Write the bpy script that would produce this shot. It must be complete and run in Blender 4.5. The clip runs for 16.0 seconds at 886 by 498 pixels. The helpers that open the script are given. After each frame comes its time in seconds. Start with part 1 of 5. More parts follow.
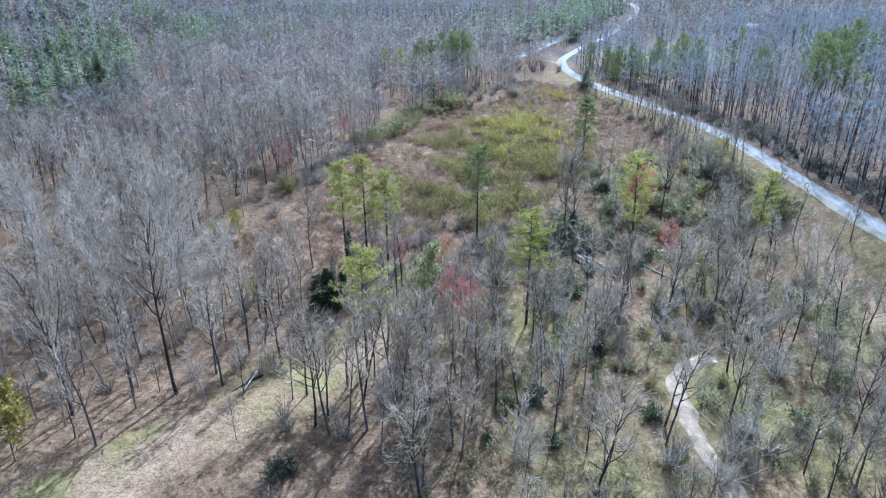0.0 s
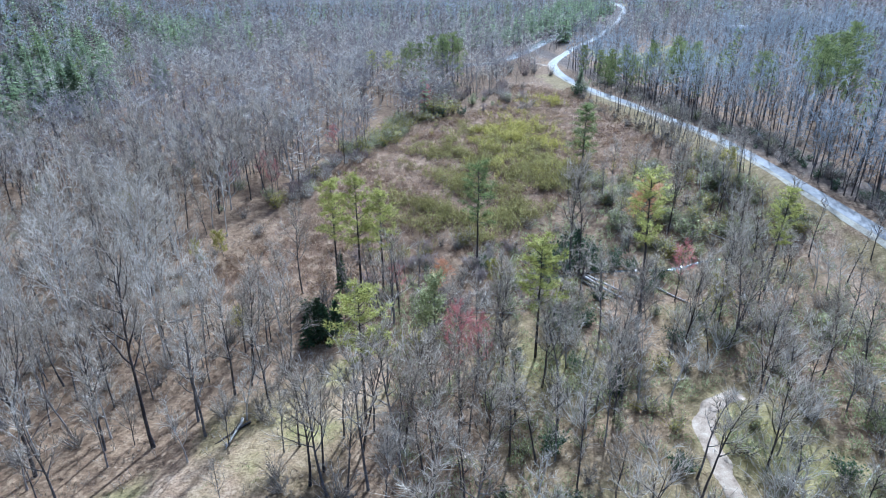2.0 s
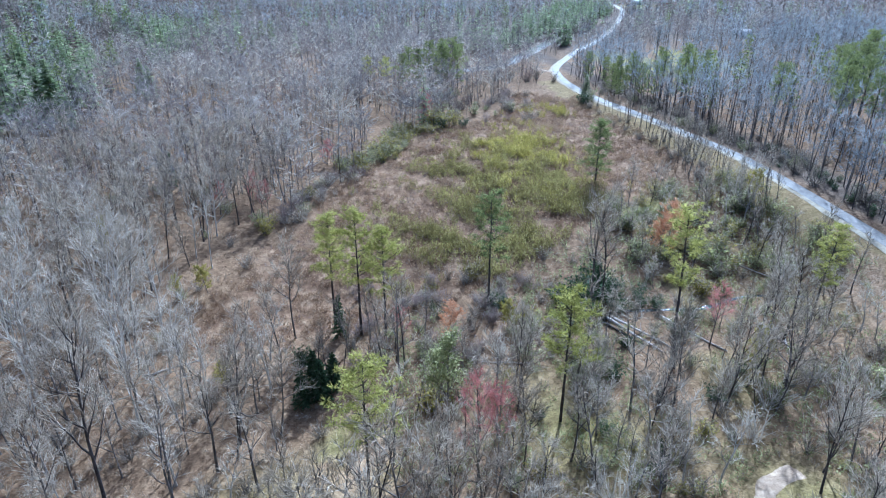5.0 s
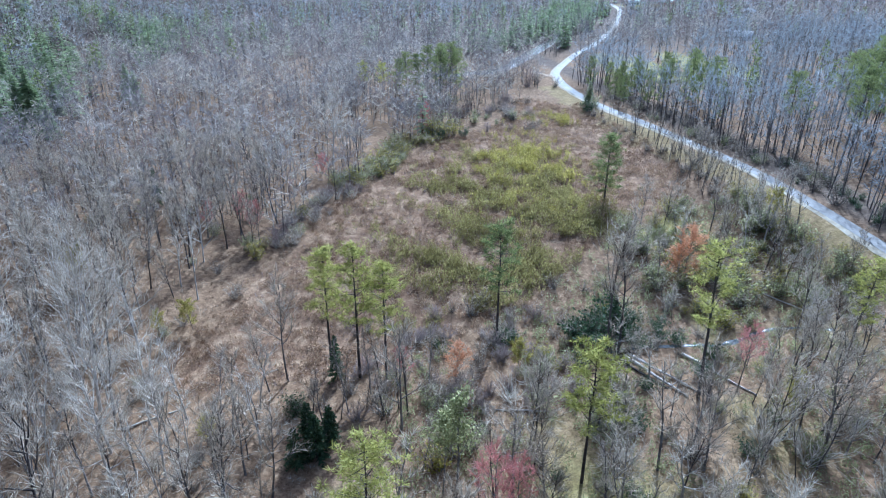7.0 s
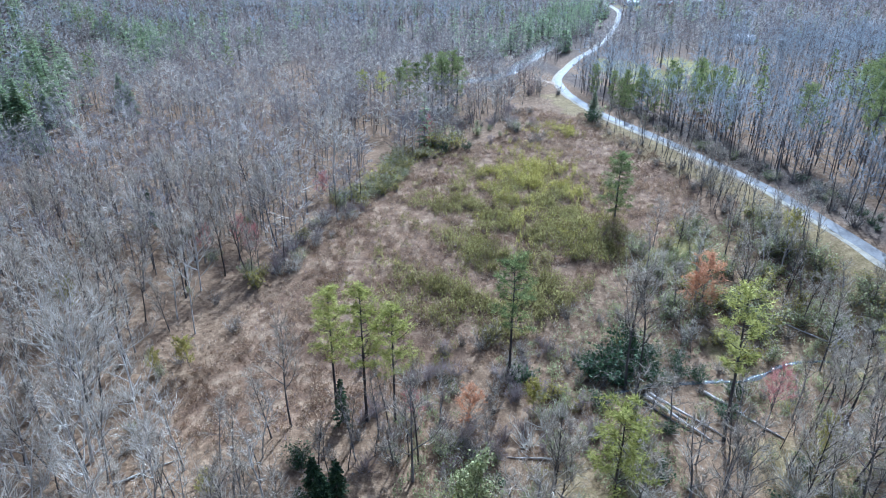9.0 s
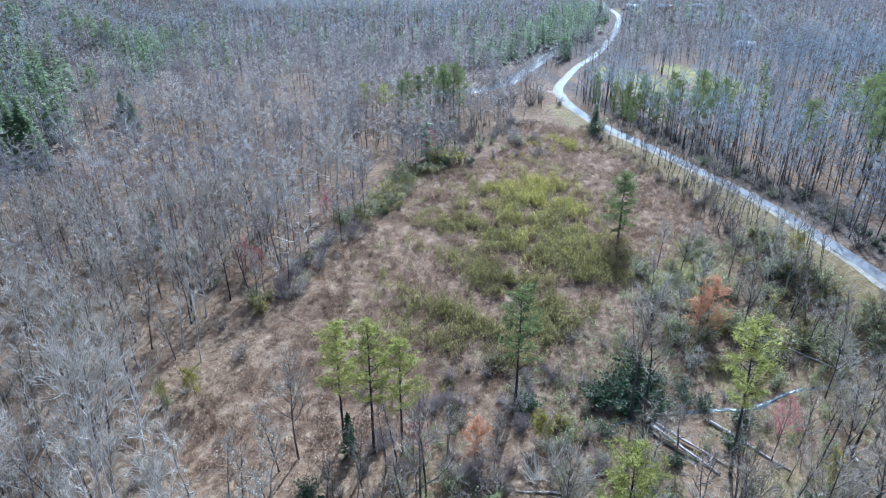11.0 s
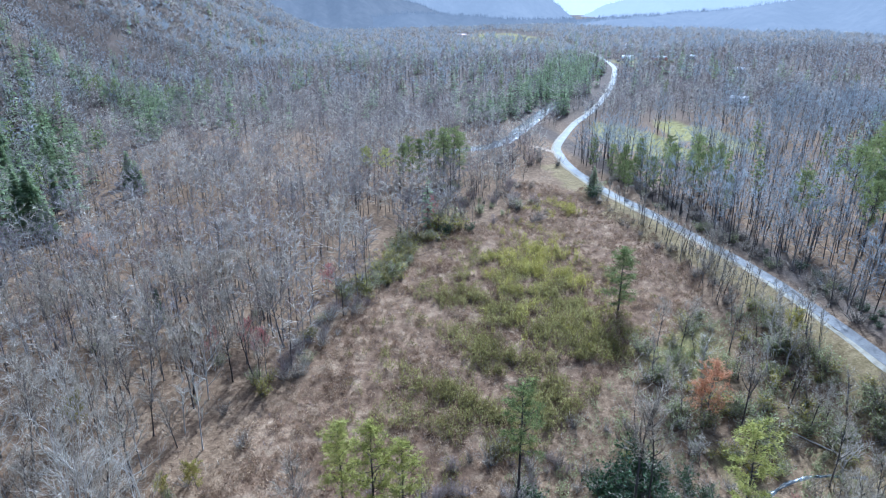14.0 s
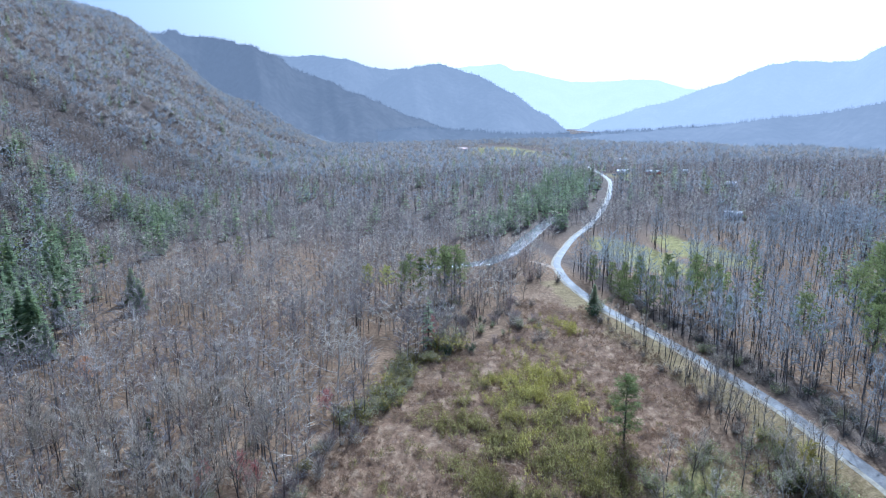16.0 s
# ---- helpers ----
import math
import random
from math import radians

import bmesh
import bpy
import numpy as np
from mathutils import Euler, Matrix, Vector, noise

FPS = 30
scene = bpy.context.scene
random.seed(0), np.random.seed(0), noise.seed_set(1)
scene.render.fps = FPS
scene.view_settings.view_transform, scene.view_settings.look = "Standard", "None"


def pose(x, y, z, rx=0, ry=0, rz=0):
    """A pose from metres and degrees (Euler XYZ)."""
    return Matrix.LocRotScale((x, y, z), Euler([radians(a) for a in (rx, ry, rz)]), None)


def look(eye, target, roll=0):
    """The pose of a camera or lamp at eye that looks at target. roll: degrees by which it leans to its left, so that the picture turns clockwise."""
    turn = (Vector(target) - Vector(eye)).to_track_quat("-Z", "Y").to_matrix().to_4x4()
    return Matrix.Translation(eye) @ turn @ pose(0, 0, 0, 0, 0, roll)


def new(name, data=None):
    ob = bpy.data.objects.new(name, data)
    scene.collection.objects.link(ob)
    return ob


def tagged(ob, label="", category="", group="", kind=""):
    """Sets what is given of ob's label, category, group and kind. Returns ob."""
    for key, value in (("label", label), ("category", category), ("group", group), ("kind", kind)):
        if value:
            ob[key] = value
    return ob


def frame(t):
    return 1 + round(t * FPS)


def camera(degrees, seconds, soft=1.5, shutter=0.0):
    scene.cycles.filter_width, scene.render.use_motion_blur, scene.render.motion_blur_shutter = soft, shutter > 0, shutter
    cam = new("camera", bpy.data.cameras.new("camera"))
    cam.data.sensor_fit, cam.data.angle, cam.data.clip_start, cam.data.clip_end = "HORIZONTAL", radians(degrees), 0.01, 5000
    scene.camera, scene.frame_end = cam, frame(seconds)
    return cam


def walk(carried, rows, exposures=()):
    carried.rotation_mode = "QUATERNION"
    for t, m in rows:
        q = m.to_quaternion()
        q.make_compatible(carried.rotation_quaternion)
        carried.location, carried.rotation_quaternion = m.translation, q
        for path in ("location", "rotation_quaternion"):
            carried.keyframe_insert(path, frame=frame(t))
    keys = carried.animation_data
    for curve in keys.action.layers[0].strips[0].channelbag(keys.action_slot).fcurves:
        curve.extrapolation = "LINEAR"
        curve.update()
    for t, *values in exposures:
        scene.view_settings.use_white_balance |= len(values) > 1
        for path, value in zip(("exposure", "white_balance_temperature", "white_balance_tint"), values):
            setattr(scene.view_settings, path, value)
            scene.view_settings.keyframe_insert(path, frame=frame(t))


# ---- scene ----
cam = camera(71.3, 16.0, soft=1.0)
PATH = [
    (0, (3.514, -64.526, 44.095), (3.74, -62.716, 43.276), -0.3),
    (0.5, (2.998, -62.241, 44.34), (3.244, -60.433, 43.52), -0.2),
    (1, (2.786, -59.805, 44.548), (3.044, -58.0, 43.727), -0.2),
    (1.5, (2.35, -57.548, 44.661), (2.62, -55.744, 43.841), -0.1),
    (2, (2.233, -55.308, 44.834), (2.505, -53.504, 44.013), -0.3),
    (2.5, (1.952, -53.138, 44.936), (2.228, -51.335, 44.115), -0.3),
    (3, (1.733, -50.845, 45.269), (2.012, -49.044, 44.446), -0.1),
    (3.5, (1.602, -48.531, 45.524), (1.884, -46.731, 44.699), -0.0),
    (4, (1.387, -46.298, 45.823), (1.675, -44.499, 44.998), 0.1),
    (6.5, (1.438, -34.332, 47.664), (1.748, -32.541, 46.831), 0.2),
    (7, (1.291, -31.703, 48.219), (1.607, -29.913, 47.384), 0.3),
    (7.5, (1.191, -29.161, 48.856), (1.51, -27.373, 48.019), 0.3),
    (8, (0.946, -27.394, 49.615), (1.268, -25.607, 48.777), 0.3),
    (8.5, (0.643, -25.902, 50.37), (0.969, -24.115, 49.531), 0.3),
    (9, (0.316, -24.775, 51.233), (0.644, -22.99, 50.393), 0.3),
    (11.5, (-0.441, -22.481, 56.913), (-0.11, -20.697, 56.071), 0.1),
    (12, (-0.372, -22.186, 58.259), (-0.043, -20.402, 57.418), -0.1),
    (12.5, (-0.421, -21.817, 59.58), (-0.091, -20.032, 58.739), -0.1),
    (13, (-0.343, -21.505, 61.005), (-0.015, -19.721, 60.165), -0.2),
    (13.5, (-0.39, -21.097, 62.479), (-0.057, -19.3, 61.669), -0.1),
    (14, (-0.317, -20.886, 63.785), (0.021, -19.053, 63.06), -0.0),
    (14.5, (-0.042, -20.484, 65.005), (0.298, -18.622, 64.361), -0.1),
    (15, (0.052, -20.172, 66.057), (0.397, -18.284, 65.496), -0.0),
    (15.5, (-0.047, -19.866, 67.393), (0.303, -17.956, 66.914), 0.0),
    (16, (0.05, -19.894, 68.591), (0.401, -17.966, 68.189), 0.1),
]
walk(cam, [(t, look(eye, target, roll)) for t, eye, target, roll in PATH], exposures=((0, 0.60, 4400, 7.0), (13, 0.62, 4380, 6.6), (16, 0.33, 4420, 7.8)))

# ---- daylight ----
SUN_AZIMUTH, SUN_HEIGHT = 27.0, 41.0
world = bpy.data.worlds.new("sky")
scene.world = world
world.use_nodes = True
wn = world.node_tree.nodes
sky = wn.new("ShaderNodeTexSky")
sky.sky_type, sky.sun_disc = "NISHITA", False
sky.sun_elevation, sky.sun_rotation = radians(SUN_HEIGHT), radians(SUN_AZIMUTH)
sky.air_density, sky.dust_density, sky.ozone_density = 0.8, 4.2, 1.3
wn["Background"].inputs["Strength"].default_value = 0.108
world.node_tree.links.new(sky.outputs[0], wn["Background"].inputs["Color"])

sun_data = bpy.data.lights.new("sun", "SUN")
sun_data.energy, sun_data.angle, sun_data.color = 5.0, radians(0.55), (1.0, 0.94, 0.85)
sun = new("sun", sun_data)
az, el = radians(SUN_AZIMUTH), radians(SUN_HEIGHT)
sun.matrix_world = look((600 * math.sin(az) * math.cos(el), 600 * math.cos(az) * math.cos(el), 600 * math.sin(el)), (0, 0, 0))


# ---- materials ----
def material(name, colours, scale=0.6, rough=0.9, island=0.35, through_light=0.0, bump=0.0, fine=9.0, per_thing=0.25, spec=0.2):
    """Colours mixed by coarse and fine noise, by the island and by the thing; through_light: how much light shines through."""
    m = bpy.data.materials.new(name)
    m.use_nodes = True
    nt = m.node_tree
    n, link = nt.nodes, nt.links.new
    bsdf = n["Principled BSDF"]
    geo, info, tex = n.new("ShaderNodeNewGeometry"), n.new("ShaderNodeObjectInfo"), n.new("ShaderNodeTexCoord")
    coarse, small = n.new("ShaderNodeTexNoise"), n.new("ShaderNodeTexNoise")
    for node, s, d in ((coarse, scale, 3.0), (small, scale * fine, 4.0)):
        node.inputs["Scale"].default_value, node.inputs["Detail"].default_value = s, d
        link(geo.outputs["Position"], node.inputs["Vector"])

    def maths(op, a, b, c=None):
        node = n.new("ShaderNodeMath")
        node.operation = op
        for k, v in enumerate((a, b, c)):
            if v is None:
                continue
            if isinstance(v, (int, float)):
                node.inputs[k].default_value = v
            else:
                link(v, node.inputs[k])
        return node.outputs[0]

    value = maths("MULTIPLY_ADD", coarse.outputs["Fac"], 1.1, -0.05)
    value = maths("MULTIPLY_ADD", maths("SUBTRACT", small.outputs["Fac"], 0.5), 0.9, value)
    value = maths("MULTIPLY_ADD", maths("SUBTRACT", geo.outputs["Random Per Island"], 0.5), island, value)
    value = maths("MULTIPLY_ADD", maths("SUBTRACT", info.outputs["Random"], 0.5), per_thing, value)
    ramp = n.new("ShaderNodeValToRGB")
    ramp.color_ramp.elements[0].position, ramp.color_ramp.elements[1].position = 0.2, 0.8
    while len(ramp.color_ramp.elements) < len(colours):
        ramp.color_ramp.elements.new(0.5)
    for k, (e, c) in enumerate(zip(ramp.color_ramp.elements, colours)):
        e.position, e.color = 0.2 + 0.6 * k / (len(colours) - 1), (*c, 1)
    link(value, ramp.inputs["Fac"])
    link(ramp.outputs["Color"], bsdf.inputs["Base Color"])
    bsdf.inputs["Roughness"].default_value = rough
    bsdf.inputs["Specular IOR Level"].default_value = spec
    if bump:
        b = n.new("ShaderNodeBump")
        b.inputs["Strength"].default_value, b.inputs["Distance"].default_value = 0.8, bump
        link(small.outputs["Fac"], b.inputs["Height"])
        link(b.outputs["Normal"], bsdf.inputs["Normal"])
    if through_light:
        tr, mix = n.new("ShaderNodeBsdfTranslucent"), n.new("ShaderNodeMixShader")
        link(ramp.outputs["Color"], tr.inputs["Color"])
        mix.inputs["Fac"].default_value = through_light
        link(bsdf.outputs[0], mix.inputs[1])
        link(tr.outputs[0], mix.inputs[2])
        link(mix.outputs[0], n["Material Output"].inputs["Surface"])
    return m


BARK = material("bark", [(0.07, 0.062, 0.056), (0.15, 0.135, 0.12), (0.28, 0.26, 0.24)], 0.5, bump=0.03)
BARK_DARK = material("dark_bark", [(0.03, 0.027, 0.026), (0.07, 0.06, 0.055), (0.13, 0.115, 0.10)], 0.5, bump=0.03)
BARK_PALE = material("pale_bark", [(0.24, 0.21, 0.17), (0.42, 0.385, 0.33), (0.60, 0.565, 0.50)], 0.8, bump=0.01)
TWIG = material("twigs", [(0.21, 0.17, 0.118), (0.42, 0.36, 0.275), (0.67, 0.60, 0.485)], 0.06, island=0.9, through_light=0.28)
TWIG_GREY = material("grey_twigs", [(0.20, 0.18, 0.155), (0.365, 0.338, 0.30), (0.57, 0.535, 0.49)], 0.05, island=0.7, through_light=0.4)
TWIG_DARK = material("dark_twigs", [(0.12, 0.11, 0.11), (0.21, 0.20, 0.20), (0.32, 0.31, 0.31)], 0.06, island=0.6, through_light=0.35)
# blue-grey base colour paints distance haze onto the twigs of the farther woods
TWIG_HAZED = material("haze_tinted_twigs", [(0.215, 0.235, 0.25), (0.33, 0.36, 0.38), (0.46, 0.49, 0.51)], 0.05, island=0.5, through_light=0.42)
TWIG_PALE = material("pale_twigs", [(0.38, 0.33, 0.25), (0.62, 0.56, 0.455), (0.80, 0.745, 0.64)], 0.2, island=0.8, through_light=0.32)
TWIG_BROWN = material("brown_twigs", [(0.17, 0.125, 0.11), (0.28, 0.22, 0.20), (0.42, 0.36, 0.33)], 0.08, island=0.5, through_light=0.4)
NEEDLE = material("pine_needles", [(0.115, 0.14, 0.05), (0.215, 0.25, 0.085), (0.35, 0.385, 0.15)], 0.6, 0.6, 0.7, 0.55)
NEEDLE_LIGHT = material("young_needles", [(0.23, 0.23, 0.05), (0.38, 0.375, 0.095), (0.54, 0.525, 0.17)], 0.6, 0.6, 0.7, 0.6)
NEEDLE_DARK = material("dark_needles", [(0.035, 0.06, 0.025), (0.065, 0.10, 0.045), (0.12, 0.17, 0.08)], 0.5, 0.7, 0.6, 0.3)
NEEDLE_BLUE = material("hemlock_needles", [(0.17, 0.225, 0.11), (0.32, 0.39, 0.20), (0.50, 0.56, 0.33)], 0.5, 0.7, 0.6, 0.65)
LEAF_YELLOW = material("spring_leaves", [(0.225, 0.195, 0.045), (0.37, 0.325, 0.08), (0.52, 0.465, 0.15)], 0.25, 0.6, 0.7, 0.7)
LEAF_GREEN = material("green_leaves", [(0.20, 0.215, 0.095), (0.34, 0.35, 0.165), (0.50, 0.50, 0.27)], 0.25, 0.6, 0.6, 0.75)
LEAF_OLIVE = material("olive_leaves", [(0.15, 0.125, 0.045), (0.265, 0.235, 0.08), (0.41, 0.365, 0.14)], 0.12, 0.7, 0.8, 0.6)
LEAF_RED = material("red_buds", [(0.36, 0.14, 0.12), (0.50, 0.21, 0.18), (0.62, 0.32, 0.28)], 0.5, 0.7, 0.6, 0.45)
LEAF_ORANGE = material("orange_buds", [(0.48, 0.23, 0.11), (0.62, 0.34, 0.18), (0.70, 0.45, 0.27)], 0.5, 0.7, 0.6, 0.5)
STRAW = material("dry_stalks", [(0.17, 0.105, 0.06), (0.325, 0.212, 0.128), (0.53, 0.405, 0.255)], 0.05, 0.85, 0.7, 0.3, fine=6)
STRAW_PALE = material("pale_straw", [(0.40, 0.31, 0.21), (0.54, 0.44, 0.32), (0.68, 0.58, 0.44)], 0.2, 0.85, 0.6, 0.3)
LITTER = material("dead_leaves", [(0.15, 0.098, 0.065), (0.29, 0.205, 0.14), (0.46, 0.36, 0.255)], 0.1, 0.9, 0.8, 0.15)
GRASS = material("grass", [(0.12, 0.13, 0.045), (0.24, 0.25, 0.09), (0.40, 0.37, 0.18)], 0.12, 0.8, 0.6, 0.3)
DEADWOOD = material("dead_wood", [(0.34, 0.30, 0.26), (0.52, 0.48, 0.43), (0.70, 0.66, 0.60)], 1.5, bump=0.02)
ROOT_SOIL = material("root_soil", [(0.03, 0.022, 0.016), (0.06, 0.045, 0.03), (0.10, 0.075, 0.05)], 2.0, bump=0.05)
TARMAC = material("worn_tarmac", [(0.14, 0.134, 0.124), (0.205, 0.197, 0.182), (0.29, 0.28, 0.26)], 0.25, 0.65, 0.0, bump=0.006, spec=0.25)
DIRT = material("trail_dirt", [(0.22, 0.16, 0.10), (0.36, 0.275, 0.19), (0.52, 0.42, 0.30)], 0.9, 0.9, 0.0, bump=0.03)
VERGE = material("verge", [(0.20, 0.17, 0.12), (0.33, 0.29, 0.21), (0.45, 0.41, 0.31)], 0.4, 0.9, 0.0, bump=0.03)
WATER = material("water", [(0.05, 0.06, 0.06), (0.09, 0.10, 0.10), (0.15, 0.16, 0.16)], 0.5, 0.16, 0.0, bump=0.12, spec=0.8)
FOAM = material("white_water", [(0.16, 0.17, 0.17), (0.26, 0.27, 0.28), (0.45, 0.47, 0.48)], 3.0, 0.4, 0.3)
WHITE_WALL = material("white_siding", [(0.70, 0.70, 0.68), (0.78, 0.78, 0.76), (0.84, 0.84, 0.82)], 0.5, 0.6, 0.0)
RED_WALL = material("red_siding", [(0.35, 0.10, 0.07), (0.42, 0.13, 0.09), (0.48, 0.17, 0.12)], 0.5, 0.6, 0.0)
ROOF_METAL = material("pale_metal_roof", [(0.55, 0.56, 0.58), (0.65, 0.66, 0.68), (0.75, 0.76, 0.78)], 0.4, 0.35, 0.0, spec=0.6)
ROOF_RED = material("red_metal_roof", [(0.40, 0.12, 0.09), (0.48, 0.17, 0.13), (0.55, 0.22, 0.17)], 0.4, 0.45, 0.0)
GLASS_DARK = material("dark_window_glass", [(0.02, 0.025, 0.03), (0.03, 0.035, 0.04), (0.05, 0.055, 0.06)], 0.5, 0.08, 0.0, spec=0.6)
PAINT_DARK = material("dark_car_paint", [(0.02, 0.025, 0.04), (0.03, 0.035, 0.05), (0.05, 0.055, 0.07)], 0.5, 0.2, 0.0, spec=0.7)
PAINT_WHITE = material("white_car_paint", [(0.7, 0.7, 0.7), (0.76, 0.76, 0.76), (0.8, 0.8, 0.8)], 0.5, 0.2, 0.0, spec=0.7)
RUBBER = material("tyre_rubber", [(0.02, 0.02, 0.02), (0.03, 0.03, 0.03), (0.04, 0.04, 0.04)], 3.0, 0.9, 0.0)


def ground_material():
    """Leaf litter, with dry field, green turf, bare soil and painted wood shade laid in by the zones of the ground."""
    m = bpy.data.materials.new("forest_floor")
    m.use_nodes = True
    nt = m.node_tree
    n, link = nt.nodes, nt.links.new
    geo, zone, split = n.new("ShaderNodeNewGeometry"), n.new("ShaderNodeAttribute"), n.new("ShaderNodeSeparateColor")
    zone.attribute_name = "zone"
    link(zone.outputs["Color"], split.inputs[0])

    def ramp_of(scale, detail, colours):
        noise_node, ramp = n.new("ShaderNodeTexNoise"), n.new("ShaderNodeValToRGB")
        noise_node.inputs["Scale"].default_value, noise_node.inputs["Detail"].default_value = scale, detail
        noise_node.inputs["Roughness"].default_value = 0.72
        link(geo.outputs["Position"], noise_node.inputs["Vector"])
        while len(ramp.color_ramp.elements) < len(colours):
            ramp.color_ramp.elements.new(0.5)
        for k, (e, c) in enumerate(zip(ramp.color_ramp.elements, colours)):
            e.position, e.color = 0.32 + 0.36 * k / (len(colours) - 1), (*c, 1)
        link(noise_node.outputs["Fac"], ramp.inputs["Fac"])
        return ramp.outputs["Color"], noise_node.outputs["Fac"]

    litter, height = ramp_of(0.9, 8, [(0.10, 0.064, 0.037), (0.22, 0.146, 0.084), (0.39, 0.282, 0.172)])
    field, _ = ramp_of(0.35, 8, [(0.095, 0.058, 0.034), (0.225, 0.145, 0.086), (0.43, 0.32, 0.20)])
    turf, _ = ramp_of(0.5, 6, [(0.13, 0.115, 0.036), (0.265, 0.235, 0.078), (0.44, 0.385, 0.165)])
    soil, _ = ramp_of(0.8, 6, [(0.235, 0.155, 0.088), (0.40, 0.28, 0.172), (0.56, 0.425, 0.28)])
    colour = litter
    # darker floor colour that paints in the shade beneath the trees
    wood_shade, _ = ramp_of(0.2, 8, [(0.06, 0.05, 0.042), (0.11, 0.092, 0.078), (0.17, 0.145, 0.125)])
    for k, over in enumerate((field, turf, soil, wood_shade)):
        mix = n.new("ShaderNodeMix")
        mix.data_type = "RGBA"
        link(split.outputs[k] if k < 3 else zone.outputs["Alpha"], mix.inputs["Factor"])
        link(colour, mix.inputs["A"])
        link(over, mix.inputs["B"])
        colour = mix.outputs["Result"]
    mottle, height = ramp_of(3.2, 9, [(0.42, 0.40, 0.38), (0.95, 0.95, 0.95), (1.3, 1.28, 1.24)])
    grain = n.new("ShaderNodeMix")
    grain.data_type, grain.blend_type = "RGBA", "MULTIPLY"
    grain.inputs["Factor"].default_value = 1.0
    link(colour, grain.inputs["A"])
    link(mottle, grain.inputs["B"])
    colour = grain.outputs["Result"]
    bsdf, bump = n["Principled BSDF"], n.new("ShaderNodeBump")
    bump.inputs["Strength"].default_value, bump.inputs["Distance"].default_value = 0.7, 0.15
    link(height, bump.inputs["Height"])
    link(bump.outputs["Normal"], bsdf.inputs["Normal"])
    link(colour, bsdf.inputs["Base Color"])
    bsdf.inputs["Roughness"].default_value, bsdf.inputs["Specular IOR Level"].default_value = 0.95, 0.1
    return m


def haze_glow_material(name, colours, glow, strength):
    """Far wooded ridges; the haze in front of them is put in as emission."""
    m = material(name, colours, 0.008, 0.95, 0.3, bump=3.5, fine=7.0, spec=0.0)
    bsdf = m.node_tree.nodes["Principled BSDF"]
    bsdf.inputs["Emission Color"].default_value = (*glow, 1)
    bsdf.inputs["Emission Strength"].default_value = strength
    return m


FLOOR = ground_material()
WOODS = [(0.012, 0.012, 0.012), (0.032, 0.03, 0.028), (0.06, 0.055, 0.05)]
# added glow stands in for haze, brighter and paler on the farther ridges
RIDGE_NEAR = haze_glow_material("ridge_woods", WOODS, (0.44, 0.465, 0.51), 0.38)
RIDGE_MID = haze_glow_material("hazy_ridge_woods", WOODS, (0.53, 0.555, 0.60), 0.54)
RIDGE_HAZY = haze_glow_material("haze_pale_ridge_woods", WOODS, (0.66, 0.69, 0.75), 0.72)
RIDGE_FAR = haze_glow_material("far_ridge_woods", WOODS, (0.76, 0.78, 0.82), 0.92)
RIDGE_LOW = haze_glow_material("low_ridge_woods", WOODS, (0.45, 0.48, 0.53), 0.42)


# ---- shape of the land ----
def blend(v, xs, ys):
    """ys over xs, eased between the knots."""
    if v <= xs[0]:
        return ys[0]
    for a, b, c, d in zip(xs, xs[1:], ys, ys[1:]):
        if v <= b:
            k = (v - a) / (b - a)
            return c + (d - c) * 0.5 * (k * k * (3 - 2 * k) + k)
    return ys[-1]


def ease(k):
    k = max(0.0, min(1.0, k))
    return k * k * (3 - 2 * k)


FOOT = (-100, 100, 250, 350, 590, 830, 1100, 1300, 1700, 2600), (-75, -92, -110, -106, -86, -30, 40, 40, -250, -900)
LONG = (-100, 0, 20, 50, 75, 95, 130, 200, 300, 600, 1200, 2500), (-8, -8.5, -9.5, -9, -5.8, -3.8, -2.2, 0.5, 1.5, 4, 10, 25)


def plain_land(x, y):
    z = blend(y, *LONG)
    if y < 300:
        k = ease((x - 85) / 18)
        z = z * (1 - k) + blend(y, (-100, 40, 100, 300), (-6, -1.5, 0.8, 1.5)) * k
    d = x - 125
    if d > 0:
        z += min(d, 120) * 0.03 + min(300, max(0, d - 120)) * 0.02
    d = blend(y, *FOOT) - x
    if d > 0:
        hill, top = 0.43 * d * d / (d + 85) + 0.0006 * d * d, 225 + 0.1 * max(0, y - 900)
        hill += (noise.noise((x * 0.006, y * 0.006, 3)) * 22 + noise.noise((x * 0.017, y * 0.017, 5)) * 8) * min(1, d / 150)
        spur = y - 415 - 0.3 * d
        hill += ease(d / 150) * (30 * math.exp(-(spur / 60) ** 2) - 26 * math.exp(-((spur - 130) / 65) ** 2)) * max(0.0, 1 - d / 700)
        hill += noise.noise((x * 0.004, y * 0.013, 7)) * 30 * min(1, d / 130) * max(0.0, 1 - hill / top)
        z += hill if hill < top * 0.7 else top * (0.7 + 0.3 * math.tanh((hill / top - 0.7) / 0.3))
    return z


ROAD_X = (-60, 37, 66, 93, 112, 130, 148, 168, 184, 205, 225, 243, 261, 293, 321, 361, 450, 572, 640, 700, 800)
ROAD = (95, 102, 104, 105.3, 105.5, 104.2, 103, 100.8, 98.8, 98.4, 99.6, 102.8, 108, 125, 142, 170, 222, 282, 306, 322, 350)


def road_x(y):
    return blend(y, ROAD_X, ROAD)


def land(x, y):
    """The height of the ground."""
    z = plain_land(x, y)
    rough = 1.0 if abs(x - road_x(y)) > 6 else 0.0
    near = 1 if -80 < y < 320 else 0.3
    return z + rough * near * (noise.noise((x * 0.11, y * 0.11, 0)) * 0.35 + noise.noise((x * 0.04, y * 0.04, 9)) * 0.5)


